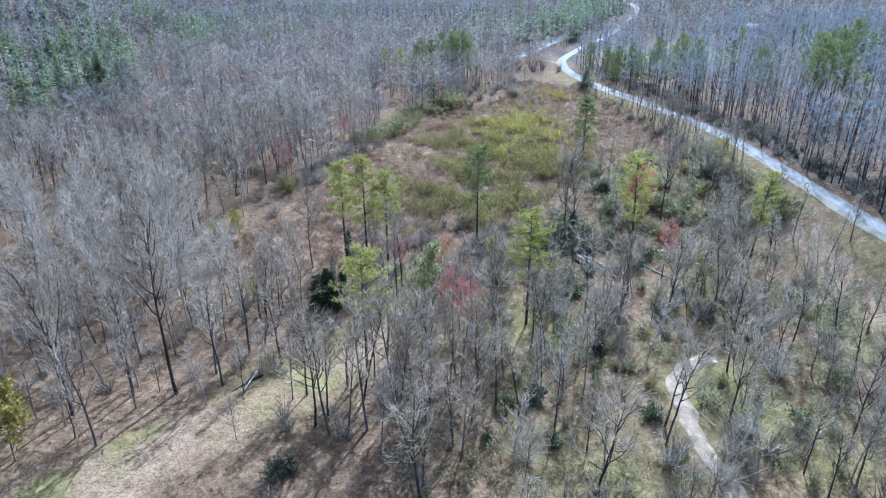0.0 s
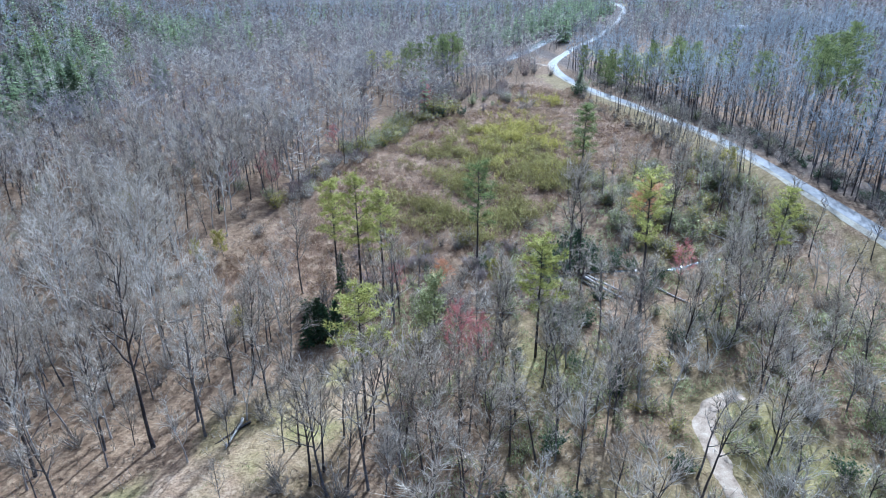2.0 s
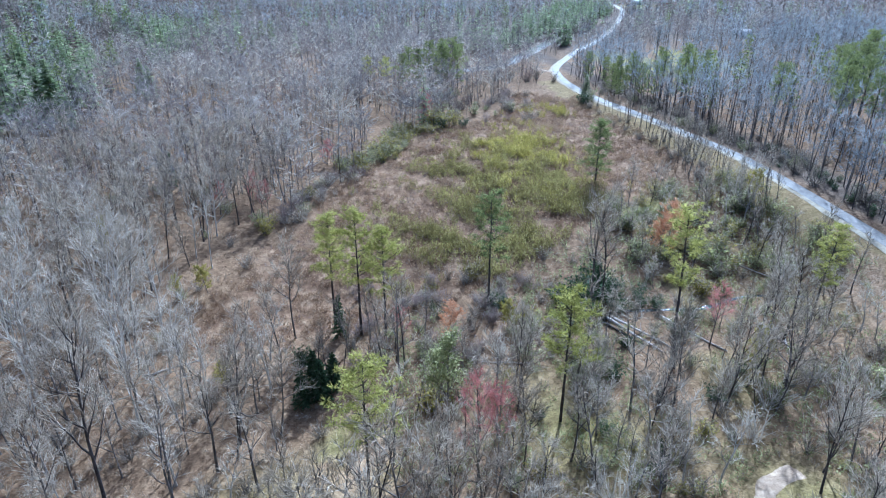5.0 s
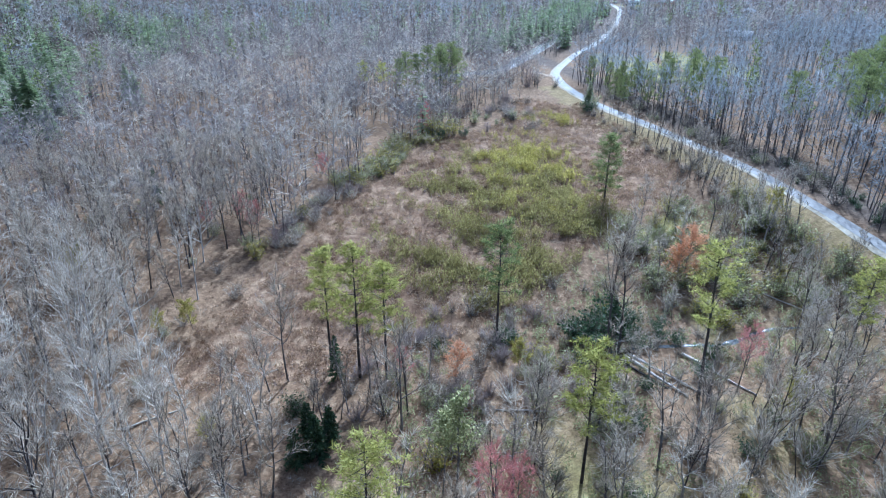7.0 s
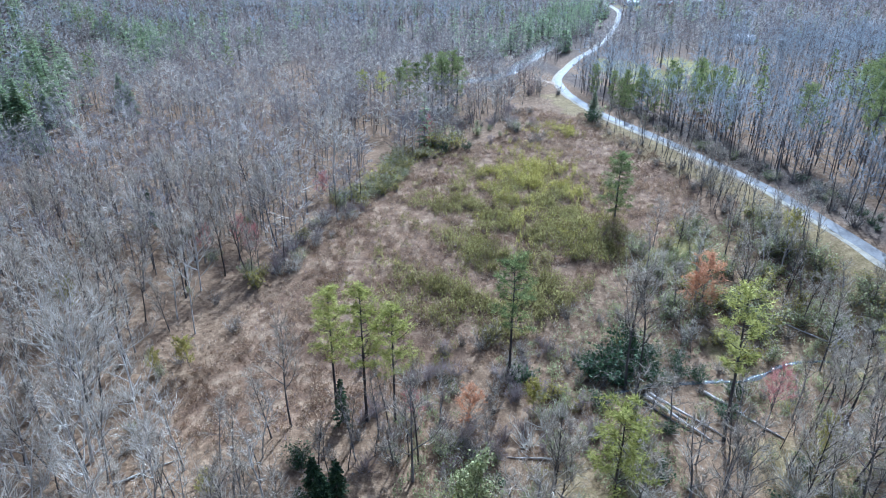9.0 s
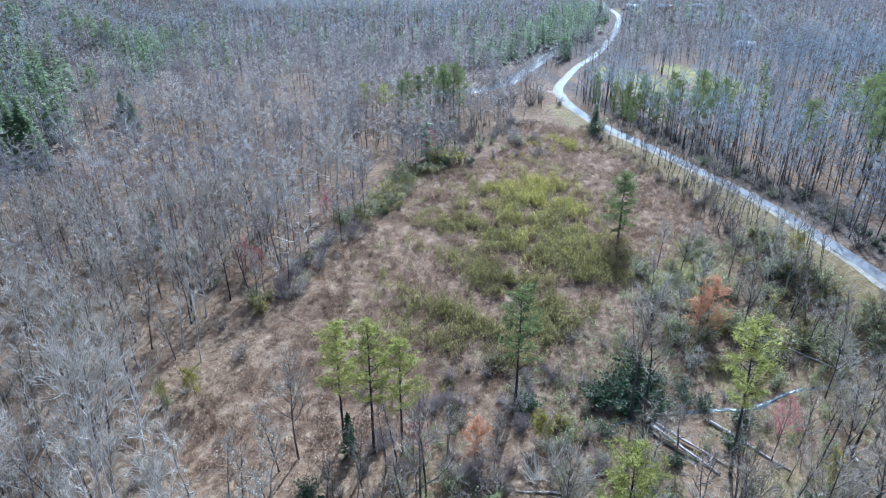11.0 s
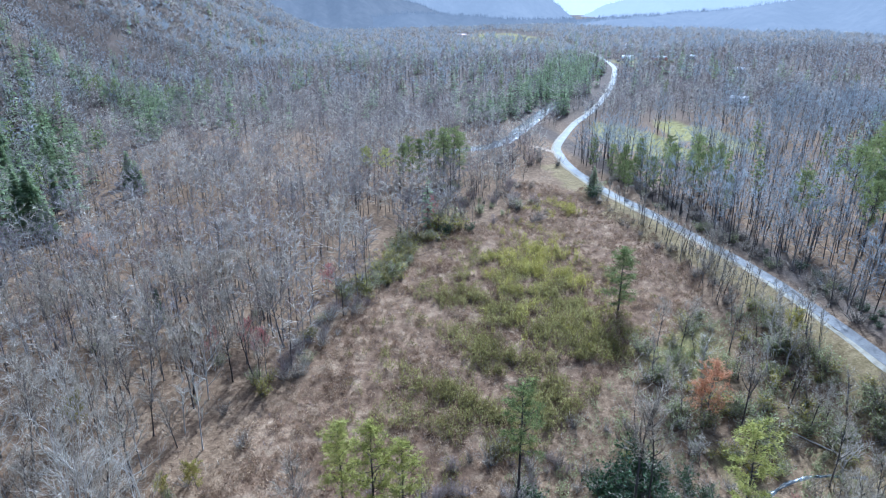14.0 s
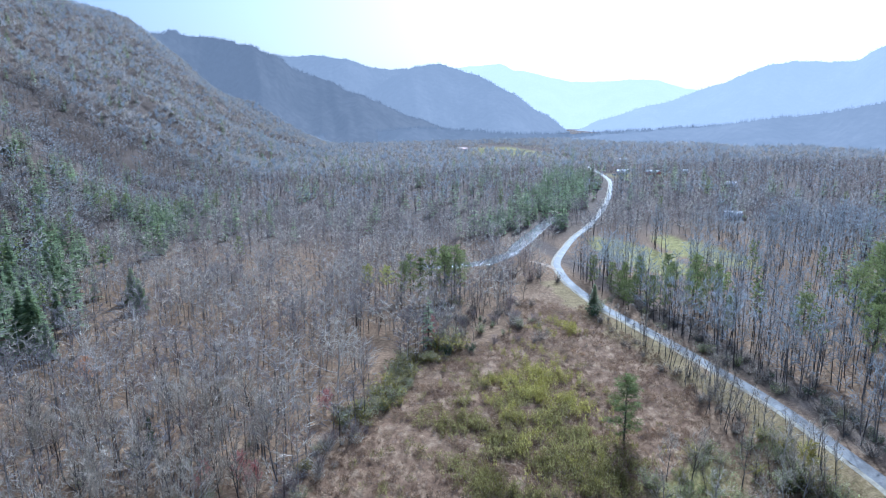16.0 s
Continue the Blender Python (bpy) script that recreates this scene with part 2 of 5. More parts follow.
FIELD = ((-30, 47), (-19, 73), (-8, 95), (4, 114), (18, 135), (30, 154), (55, 168), (72, 205), (92, 190), (97, 146), (93, 111),
         (82, 94), (55, 80), (34, 62), (17, 53), (-4, 43))


def in_field(x, y):
    inside = False
    for (ax, ay), (bx, by) in zip(FIELD, FIELD[1:] + FIELD[:1]):
        if (ay > y) != (by > y) and x < ax + (y - ay) * (bx - ax) / (by - ay):
            inside = not inside
    return inside


def field_depth(x, y):
    """How far inside the dry field a place is, in metres; 0 outside."""
    if not in_field(x, y):
        return 0.0
    far = 1e9
    for (ax, ay), (bx, by) in zip(FIELD, FIELD[1:] + FIELD[:1]):
        k = max(0, min(1, ((x - ax) * (bx - ax) + (y - ay) * (by - ay)) / ((bx - ax) ** 2 + (by - ay) ** 2)))
        far = min(far, math.hypot(x - ax - k * (bx - ax), y - ay - k * (by - ay)))
    return far


TRAIL = ((41.4, -24), (41.5, -14), (42, -8.4), (43.2, -2.9), (44.2, 1), (47, 5), (50, 6.6), (53, 7.4))


def off_line(x, y, line):
    far = 1e9
    for (ax, ay), (bx, by) in zip(line, line[1:]):
        k = max(0, min(1, ((x - ax) * (bx - ax) + (y - ay) * (by - ay)) / ((bx - ax) ** 2 + (by - ay) ** 2)))
        far = min(far, math.hypot(x - ax - k * (bx - ax), y - ay - k * (by - ay)))
    return far


LANE = ((-60, -26), (-38, -13), (-22, -2), (-10, 6), (-3, 14), (2, 22))
SANDBAR = ((93, 46), (90, 34), (87.5, 23), (84, 11), (83, 1))
MEADOWS = ((152, 268, 15, 46), (188, 266, 14, 44), (172, 262, 6, 5), (340, 1130, 48, 190), (262, 1150, 30, 90), (352, 640, 40, 12))


def in_meadow(x, y):
    return any(((x - a) / c) ** 2 + ((y - b) / d) ** 2 < 1 for a, b, c, d in MEADOWS)


def zone(x, y):
    """Shares of dry field, turf, bare soil and painted shade under the woods."""
    w = noise.noise((x * 0.09, y * 0.09, 4))
    d = field_depth(x, y) if -40 < x < 110 and 30 < y < 220 else 0
    field = ease((d + 2 * w) / 4)
    turf = 0.0
    if in_meadow(x, y):
        turf = 1.0
    if -20 < x < 105 and -30 < y < 100 and not d and (y < 34 or x > 60):
        turf = max(turf, 0.8 * ease(0.1 + 1.1 * noise.noise((x * 0.05, y * 0.05, 7)) + (0.2 if x > 5 else 0)))
    lane = ease((6.5 + 3 * w - off_line(x, y, LANE)) / 3) if x < 15 and y < 40 else 0
    turf = max(turf, 0.9 * lane * ease(0.35 + 1.8 * noise.noise((x * 0.16, y * 0.16, 2))))
    soil = 0.7 * lane * (1 - turf)
    off = road_x(y) - x
    if -40 < y < 230 and 3 < off < 11 + 4 * w:
        turf, soil = 0.4, 0.1
    bar = ease((4.5 + 4 * w - off_line(x, y, SANDBAR)) / 3) if 70 < x < 100 and -10 < y < 55 else 0
    turf, soil = turf * (1 - bar), max(soil, 0.85 * bar)
    # painted tree shade: far valley, hill foot and a band beyond the road
    wood_shade = max(ease((y - 260) / 120) if x < road_x(y) + 400 else 1.0, ease((-95 - x) / 40), ease((x - 106) / 6) * ease((124 - x) / 6) * (y > 30)) * (1 - turf)
    return field, turf, soil, 0.75 * wood_shade


def out_of_wedge(x, y):
    return x < -0.62 * (y + 85) - 12 or x > 1.12 * (y + 85) + 25


# ---- mesh building ----
class Shape:
    """Triangles with one material index each."""

    def __init__(self):
        self.v, self.f, self.m = [], [], []

    def tube(self, points, radii, sides, mat=0, cap=True):
        start = len(self.v)
        for k, (p, r) in enumerate(zip(points, radii)):
            d = (points[min(k + 1, len(points) - 1)] - points[max(k - 1, 0)]).normalized()
            a = d.orthogonal().normalized()
            b = d.cross(a)
            for s in range(sides):
                t = 2 * math.pi * s / sides
                self.v.append(p + a * (r * math.cos(t)) + b * (r * math.sin(t)))
        for k in range(len(points) - 1):
            for s in range(sides):
                i, j = start + k * sides + s, start + k * sides + (s + 1) % sides
                self.f += [(i, j, j + sides), (i, j + sides, i + sides)]
                self.m += [mat, mat]
        if cap:
            e = start + (len(points) - 1) * sides
            for s in range(1, sides - 1):
                self.f += [(e, e + s, e + s + 1), (start, start + s + 1, start + s)]
                self.m += [mat, mat]

    def blade(self, p, d, w, mat=0):
        side = d.cross(Vector((random.uniform(-1, 1), random.uniform(-1, 1), random.uniform(-0.4, 0.4)))).normalized() * (w / 2)
        k = len(self.v)
        self.v += [p - side, p + side, p + d]
        self.f.append((k, k + 1, k + 2))
        self.m.append(mat)

    def leaf(self, p, d, w, mat=0):
        side = d.cross(Vector((random.uniform(-1, 1), random.uniform(-1, 1), random.uniform(-1, 1)))).normalized() * (w / 2)
        k = len(self.v)
        self.v += [p, p + d * 0.5 - side, p + d, p + d * 0.5 + side]
        self.f += [(k, k + 1, k + 2), (k, k + 2, k + 3)]
        self.m += [mat, mat]

    def bough(self, p, d, w, mat=0):
        """A flat, drooping spray, widest at a third of its length."""
        side = d.cross(Vector((rnd(-0.25, 0.25), rnd(-0.25, 0.25), 1))).normalized() * (w / 2)
        k = len(self.v)
        self.v += [p, p + d * 0.4 - side, p + d + Vector((0, 0, -0.12 * d.length)), p + d * 0.4 + side]
        self.f += [(k, k + 1, k + 2), (k, k + 2, k + 3)]
        self.m += [mat, mat]

    def arrays(self):
        return np.array(self.v, np.float32).reshape(-1, 3), np.array(self.f, np.int32).reshape(-1, 3), np.array(self.m, np.int32)


def mesh_of(name, v, f, m, materials):
    me = bpy.data.meshes.new(name)
    me.vertices.add(len(v))
    me.vertices.foreach_set("co", np.ascontiguousarray(v, np.float32).ravel())
    me.loops.add(3 * len(f))
    me.loops.foreach_set("vertex_index", np.ascontiguousarray(f, np.int32).ravel())
    me.polygons.add(len(f))
    me.polygons.foreach_set("loop_start", np.arange(0, 3 * len(f), 3, dtype=np.int32))
    me.polygons.foreach_set("material_index", np.ascontiguousarray(m, np.int32))
    for some in materials:
        me.materials.append(some)
    me.update(calc_edges=True)
    me.validate()
    return me


def shape_mesh(name, shape, *materials):
    return mesh_of(name, *shape.arrays(), materials)


def scatter(name, kinds, spots, materials, label, category):
    """ONE mesh of many small growths: spots are rows of kind, x, y, z, turn, width and height."""
    parts, rows = [], np.array(spots, np.float64)
    base = 0
    for k, shape in enumerate(kinds):
        v, f, m = shape.arrays()
        mine = rows[rows[:, 0].astype(int) == k]
        if not len(mine) or not len(v):
            continue
        c, s = np.cos(mine[:, 4])[:, None], np.sin(mine[:, 4])[:, None]
        wide, high = mine[:, 5][:, None], mine[:, 6][:, None]
        x = (v[:, 0] * c - v[:, 1] * s) * wide + mine[:, 1][:, None]
        y = (v[:, 0] * s + v[:, 1] * c) * wide + mine[:, 2][:, None]
        z = v[:, 2] * high + mine[:, 3][:, None]
        count = len(mine)
        faces = f[None] + (np.arange(count) * len(v))[:, None, None] + base
        parts.append((np.stack([x, y, z], -1).reshape(-1, 3), faces.reshape(-1, 3), np.tile(m, count)))
        base += count * len(v)
    me = mesh_of(name, *(np.concatenate(some) for some in zip(*parts)), materials)
    return tagged(new(name, me), label, category, kind="stuff")


def part(name, data, parent, label=""):
    ob = new(name, data)
    ob.parent = parent
    return tagged(ob, label) if label else ob


def rnd(a, b):
    return random.uniform(a, b)


def turned(d, angle, spin):
    """d bent away by an angle, in a direction given by spin, both in radians."""
    a = d.orthogonal().normalized()
    a.rotate(Matrix.Rotation(spin, 3, d))
    return (d * math.cos(angle) + a * math.sin(angle)).normalized()


def limb(shape, start, way, length, radius, steps, sides, lift=0.15, wander=0.18):
    points, d, p = [start.copy()], way.copy(), start.copy()
    for _ in range(steps):
        d = (d + Vector((rnd(-wander, wander), rnd(-wander, wander), rnd(-wander, wander) + lift))).normalized()
        p = p + d * (length / steps)
        points.append(p.copy())
    shape.tube(points, [radius * (1 - 0.8 * k / steps) for k in range(steps + 1)], sides, cap=False)
    return points


# ---- plants, each in a unit of its own height in metres ----
def bare_tree(height, spread, limbs, seed, first=0.35, twig=0.05, twigs=8, subs=8, forked=False, angles=(30, 62)):
    """A leafless broadleaf tree: the wood, and the fine twigs of its crown."""
    random.seed(seed)
    wood, fine = Shape(), Shape()
    r = height * 0.0095
    trunk, d, p = [Vector((0, 0, -0.6))], Vector((rnd(-0.05, 0.05), rnd(-0.05, 0.05), 1)).normalized(), Vector((0, 0, -0.6))
    steps = 9
    for _ in range(steps):
        d = (d + Vector((rnd(-0.07, 0.07), rnd(-0.07, 0.07), 0.08))).normalized()
        p = p + d * ((height * 0.9 + 0.6) / steps)
        trunk.append(p.copy())
    wood.tube(trunk, [r * 1.3] + [r * (1 - 0.85 * (k / steps)) for k in range(1, steps + 1)], 7, cap=False)
    spin = rnd(0, 6)
    for k in range(limbs):
        at = first + (0.97 - first) * (k + rnd(0, 0.8)) / limbs
        f = at * steps
        i = min(int(f), steps - 1)
        start = trunk[i].lerp(trunk[i + 1], f - i)
        spin += 2.4 + rnd(-0.5, 0.5)
        angle = radians(rnd(*angles) * (1.15 - 0.45 * at))
        length = height * spread * (1.2 - 0.75 * at) * rnd(0.75, 1.2)
        if forked and k == 0:
            angle, length = radians(16), height * (0.95 - at)
        points = limb(wood, start, turned(Vector((0, 0, 1)), angle, spin), length, r * (0.62 - 0.36 * at), 5, 4)
        for s in range(subs):
            g = (0.2 + 0.8 * (s + rnd(0, 0.9)) / subs) * 5
            j = min(int(g), 4)
            q = points[j].lerp(points[j + 1], min(1, g - j))
            way = turned((points[j + 1] - points[j]).normalized(), radians(rnd(22, 55)), rnd(0, 6.3))
            reach = length * rnd(0.24, 0.5) * (1.1 - 0.07 * g)
            more = limb(fine, q, way, reach, max(twig * 0.55, r * 0.17), 2, 3, 0.14, 0.3)
            for _ in range(twigs):
                a = random.choice((0, 1, 1))
                q2 = more[a].lerp(more[a + 1], rnd(0.05, 1))
                w2 = turned((more[a + 1] - more[a]).normalized(), radians(rnd(15, 50)), rnd(0, 6.3))
                w2.z += 0.15
                fine.blade(q2, w2 * (height * rnd(0.03, 0.07) + reach * rnd(0.0, 0.35)), twig)
    return wood, fine


def pine_tree(height, first, reach, seed, tiers=26, clumps=6):
    """A pine with a bare stem and a plumed, open crown."""
    random.seed(seed)
    wood, green = Shape(), Shape()
    r = height * 0.010
    points = [Vector((rnd(-0.1, 0.1) * k / 9, rnd(-0.1, 0.1) * k / 9, -0.6 + (height + 0.4) * k / 9)) for k in range(10)]
    wood.tube(points, [r * (1.15 - 0.95 * k / 9) for k in range(10)], 7, cap=False)
    for k in range(7):
        z, t = height * rnd(0.25, first), rnd(0, 6.3)
        wood.blade(Vector((0, 0, z)), Vector((math.cos(t), math.sin(t), rnd(-0.1, 0.3))) * rnd(0.4, 1.2), 0.06)
    for k in range(tiers):
        at = first + (0.985 - first) * (k + rnd(0, 1)) / tiers
        t = k * 2.4 + rnd(-0.4, 0.4)
        taper = math.sin(math.pi * min(1, 0.25 + 0.75 * (at - first) / (1 - first))) ** 0.7
        length = reach * (0.35 + 0.9 * taper) * rnd(0.7, 1.2)
        way = Vector((math.cos(t), math.sin(t), rnd(0.05, 0.55)))
        line = limb(wood, Vector((0, 0, height * at)), way.normalized(), length, r * 0.3, 3, 3, 0.1, 0.15)
        for c in range(clumps):
            g = (0.3 + 0.7 * (c + rnd(0, 1)) / clumps) * 3
            j = min(int(g), 2)
            q = line[j].lerp(line[j + 1], min(1, g - j)) + Vector((rnd(-0.3, 0.3), rnd(-0.3, 0.3), rnd(-0.15, 0.3)))
            q += Vector((rnd(-0.45, 0.45), rnd(-0.45, 0.45), rnd(-0.35, 0.25)))
            for _ in range(20):
                d = Vector((rnd(-1, 1), rnd(-1, 1), rnd(-0.6, 0.8))).normalized() * rnd(0.35, 0.8)
                green.blade(q + d * 0.3, d, 0.105)
    for _ in range(24):
        d = Vector((rnd(-1, 1), rnd(-1, 1), rnd(0.2, 1.4))).normalized() * rnd(0.25, 0.5)
        green.blade(Vector((0, 0, height * rnd(0.95, 1.0))), d, 0.2)
    return wood, green


def conifer_tree(height, reach, seed, tiers=60, first=0.06, dense=9, droop=-0.18, blade=0.16):
    """A spruce, hemlock or cedar: a cone of drooping boughs down to near the ground."""
    random.seed(seed)
    wood, green = Shape(), Shape()
    points = [Vector((0, 0, -0.5 + (height + 0.4) * k / 5)) for k in range(6)]
    wood.tube(points, [height * 0.012 * (1.1 - k / 5.2) for k in range(6)], 6, cap=False)
    for k in range(tiers):
        at = first + (0.98 - first) * (k / tiers) ** 0.9
        t = k * 2.4 + rnd(-0.5, 0.5)
        length = reach * (1.04 - at) ** 0.8 * rnd(0.65, 1.15) + 0.15
        out = Vector((math.cos(t), math.sin(t), droop + 0.5 * at)).normalized()
        start = Vector((0, 0, height * at))
        wood.blade(start, out * length, 0.05)
        across = out.cross(Vector((0, 0, 1)))
        for c in range(dense):
            f = 0.15 + 0.85 * (c + rnd(0, 1)) / dense
            q = start + out * (length * f) + Vector((0, 0, -0.12 * length * f * f))
            for side in (-1, 1):
                d = (out * rnd(0.3, 0.9) + across * side * rnd(0.5, 1.0) + Vector((0, 0, rnd(-0.5, 0.25)))).normalized()
                green.blade(q, d * length * (1.15 - f) * rnd(0.35, 0.6) + d * 0.12, blade)
    return wood, green


def shrub(height, width, stems, leaves, seed, leaf=0.12, twig=0.02, low=0.25):
    """A many-stemmed shrub: stems, fine twigs and small leaves."""
    random.seed(seed)
    wood, fine, green = Shape(), Shape(), Shape()
    ends = []
    for k in range(stems):
        t = rnd(0, 6.3)
        lean = rnd(0.1, 0.8) * width / height
        start = Vector((rnd(-0.12, 0.12) * width, rnd(-0.12, 0.12) * width, -0.2))
        way = Vector((math.cos(t) * lean, math.sin(t) * lean, 1)).normalized()
        line = limb(wood, start, way, height * rnd(0.6, 1.05), 0.022 + 0.006 * height, 3, 3, 0.02, 0.16)
        ends.append(line)
        for _ in range(12):
            j = random.choice((0, 1, 2, 2))
            q = line[j].lerp(line[j + 1], rnd(0, 1))
            d = turned((line[j + 1] - line[j]).normalized(), radians(rnd(15, 65)), rnd(0, 6.3))
            fine.blade(q, d * height * rnd(0.12, 0.32), twig)
    for _ in range(leaves):
        line = random.choice(ends)
        j = random.choice((0, 1, 1, 2, 2))
        q = line[j].lerp(line[j + 1], rnd(low, 1)) + Vector((rnd(-1, 1), rnd(-1, 1), rnd(-0.7, 0.7))) * 0.13 * width
        if q.z > 0.05:
            green.leaf(q, Vector((rnd(-1, 1), rnd(-1, 1), rnd(-0.5, 1))).normalized() * leaf * rnd(0.7, 1.5), leaf * 0.75)
    return wood, fine, green


def tuft(height, width, blades, seed, wide=0.06, upright=1.0):
    random.seed(seed)
    s = Shape()
    for _ in range(blades):
        p = Vector((rnd(-width, width) * 0.5, rnd(-width, width) * 0.5, -0.05))
        s.blade(p, Vector((rnd(-0.6, 0.6), rnd(-0.6, 0.6), upright * rnd(0.6, 1.2))).normalized() * height * rnd(0.5, 1.1), wide)
    return s


def simple_bare(height, reach, limbs, twigs, seed, wide, stem, first=0.3, wood=0, twig=1):
    """A leafless tree of the middle distance."""
    random.seed(seed)
    s = Shape()
    tip = Vector((rnd(-0.06, 0.06) * height, rnd(-0.06, 0.06) * height, height * 0.92))
    mid = tip * 0.5 + Vector((rnd(-0.25, 0.25), rnd(-0.25, 0.25), 0))
    s.tube([Vector((0, 0, -0.6)), mid, tip], [stem, stem * 0.65, stem * 0.15], 3, 0, cap=False)
    for k in range(limbs):
        at = first + (0.95 - first) * (k + rnd(0, 0.9)) / limbs
        t = k * 2.4 + rnd(-0.4, 0.4)
        start = mid * (at / 0.5) if at < 0.5 else mid.lerp(tip, (at - 0.5) / 0.5)
        length = reach * (1.25 - 0.8 * at) * rnd(0.7, 1.2)
        way = Vector((math.cos(t), math.sin(t), rnd(0.7, 1.6))).normalized()
        s.blade(start, way * length, stem * 0.65, wood)
        for _ in range(twigs):
            q = start + way * (length * rnd(0.25, 1.0))
            d = turned(way, radians(rnd(15, 60)), rnd(0, 6.3))
            s.blade(q, d * height * rnd(0.07, 0.16), wide, twig)
    s.m = [wood if k == 0 else k for k in s.m]
    return s


def far_crown(height, reach, blades, seed, wide, twig):
    """A leafless tree a kilometre off: a stem and a dome of limbs."""
    random.seed(seed)
    s = Shape()
    s.blade(Vector((0, 0, -0.5)), Vector((0, 0, height * 0.8)), 0.45, 0)
    for k in range(blades):
        t = k * 2.4
        out = Vector((math.cos(t), math.sin(t), rnd(0.1, 1.5))).normalized()
        p = Vector((0, 0, height * rnd(0.35, 0.6))) + out * reach * rnd(0.0, 0.2)
        s.blade(p, (out + Vector((rnd(-0.3, 0.3), rnd(-0.3, 0.3), 0.25))) * reach * rnd(0.45, 0.8), wide, twig)
    return s


def layered_conifer(height, reach, tiers, boughs, seed, first=0.1):
    """A spruce or hemlock in layers of drooping sprays: wood 0, needles 1."""
    random.seed(seed)
    s = Shape()
    s.tube([Vector((0, 0, -0.6)), Vector((0, 0, height * 0.95))], [height * 0.011, 0.03], 4, 0, cap=False)
    for k in range(tiers):
        at = first + (0.97 - first) * (k / tiers) ** 0.9
        for q in range(boughs):
            t = 6.283 * (q + rnd(-0.3, 0.3)) / boughs + k * 0.7
            out = Vector((math.cos(t), math.sin(t), rnd(-0.45, -0.05) + 0.5 * at))
            length = reach * (1.03 - at) ** 0.85 * rnd(0.65, 1.15) + 0.25
            p = Vector((0, 0, height * (at + rnd(-0.4, 0.4) / tiers)))
            s.bough(p, out * length, length * rnd(0.45, 0.7) + 0.1, 1)
            tip = p + out * length * rnd(0.35, 0.6)
            s.bough(tip, turned(out.normalized(), radians(rnd(15, 45)), rnd(0, 6.3)) * length * 0.55, length * 0.3, 1)
    s.bough(Vector((0, 0, height * 0.9)), Vector((0.05, 0.05, height * 0.1)), 0.3, 1)
    return s


def simple_pine(height, reach, boughs, seed, wide):
    random.seed(seed)
    s = Shape()
    s.tube([Vector((0, 0, -0.6)), Vector((0, 0, height * 0.97))], [0.2, 0.05], 4, 0, cap=False)
    for k in range(boughs):
        at = 0.5 + 0.5 * k / boughs
        t = k * 2.4
        q = Vector((math.cos(t), math.sin(t), 0)) * reach * rnd(0.2, 0.9) * (1.25 - at) * 1.6 + Vector((0, 0, height * at))
        for _ in range(5):
            s.blade(q, Vector((rnd(-1, 1), rnd(-1, 1), rnd(-0.4, 0.9))).normalized() * rnd(0.7, 1.4), wide, 1)
    return s


# ---- ground, road, trail and water ----
def spaced(low, high, step, far_low, far_high, grow=1.09):
    line = list(np.arange(low, high + 0.01, step))
    s = step
    while line[-1] < far_high:
        s *= grow
        line.append(line[-1] + s)
    s = step
    while line[0] > far_low:
        s *= grow
        line.insert(0, line[0] - s)
    return line


def ground_sheet():
    xs, ys = spaced(-100, 160, 2.1, -2600, 3200), spaced(-45, 230, 2.1, -1500, 4200)
    v = [(x, y, land(x, y)) for y in ys for x in xs]
    w = len(xs)
    f = []
    for j in range(len(ys) - 1):
        for i in range(w - 1):
            a = j * w + i
            f += [(a, a + 1, a + w + 1), (a, a + w + 1, a + w)]
    me = mesh_of("ground", v, f, np.zeros(len(f)), [FLOOR])
    layer = me.color_attributes.new("zone", "FLOAT_COLOR", "POINT")
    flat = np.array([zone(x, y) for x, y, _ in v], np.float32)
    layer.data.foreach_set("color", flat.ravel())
    me.polygons.foreach_set("use_smooth", np.ones(len(f), bool))
    return tagged(new("ground", me), "leaf-littered valley floor rising to a wooded hill", "ground", kind="structure")


ground_sheet()


def strip(name, line, offsets, mats, label, category, heights=None, wobble=0.0):
    """A band that follows a line over the ground: offsets across, one material index a band."""
    v, f, m = [], [], []
    w = len(offsets)
    for k, (x, y) in enumerate(line):
        (ax, ay), (bx, by) = line[max(k - 1, 0)], line[min(k + 1, len(line) - 1)]
        n = Vector((by - ay, -(bx - ax), 0)).normalized()
        for i, o in enumerate(offsets):
            o += wobble * noise.noise((x * 0.35, y * 0.35, i)) * (1 if i in (0, w - 1) else 0.4)
            px, py = x + n.x * o, y + n.y * o
            v.append((px, py, land(px, py) + (heights[i] if heights else 0.1)))
    for k in range(len(line) - 1):
        for i in range(w - 1):
            a = k * w + i
            f += [(a, a + 1, a + w + 1), (a, a + w + 1, a + w)]
            m += [i % len(mats)] * 2
    me = mesh_of(name, v, f, m, mats)
    me.polygons.foreach_set("use_smooth", np.ones(len(f), bool))
    return tagged(new(name, me), label, category, kind="structure")


def smooth_line(points, step):
    out = []
    for k in range(len(points) - 1):
        p0, p1, p2, p3 = (Vector((*points[max(0, min(len(points) - 1, k + j))], 0)) for j in (-1, 0, 1, 2))
        count = max(2, int((p2 - p1).length / step))
        for s in range(count):
            t = s / count
            p = 0.5 * (2 * p1 + (p2 - p0) * t + (2 * p0 - 5 * p1 + 4 * p2 - p3) * t * t + (3 * p1 - p0 - 3 * p2 + p3) * t ** 3)
            out.append((p.x, p.y))
    out.append(points[-1])
    return out


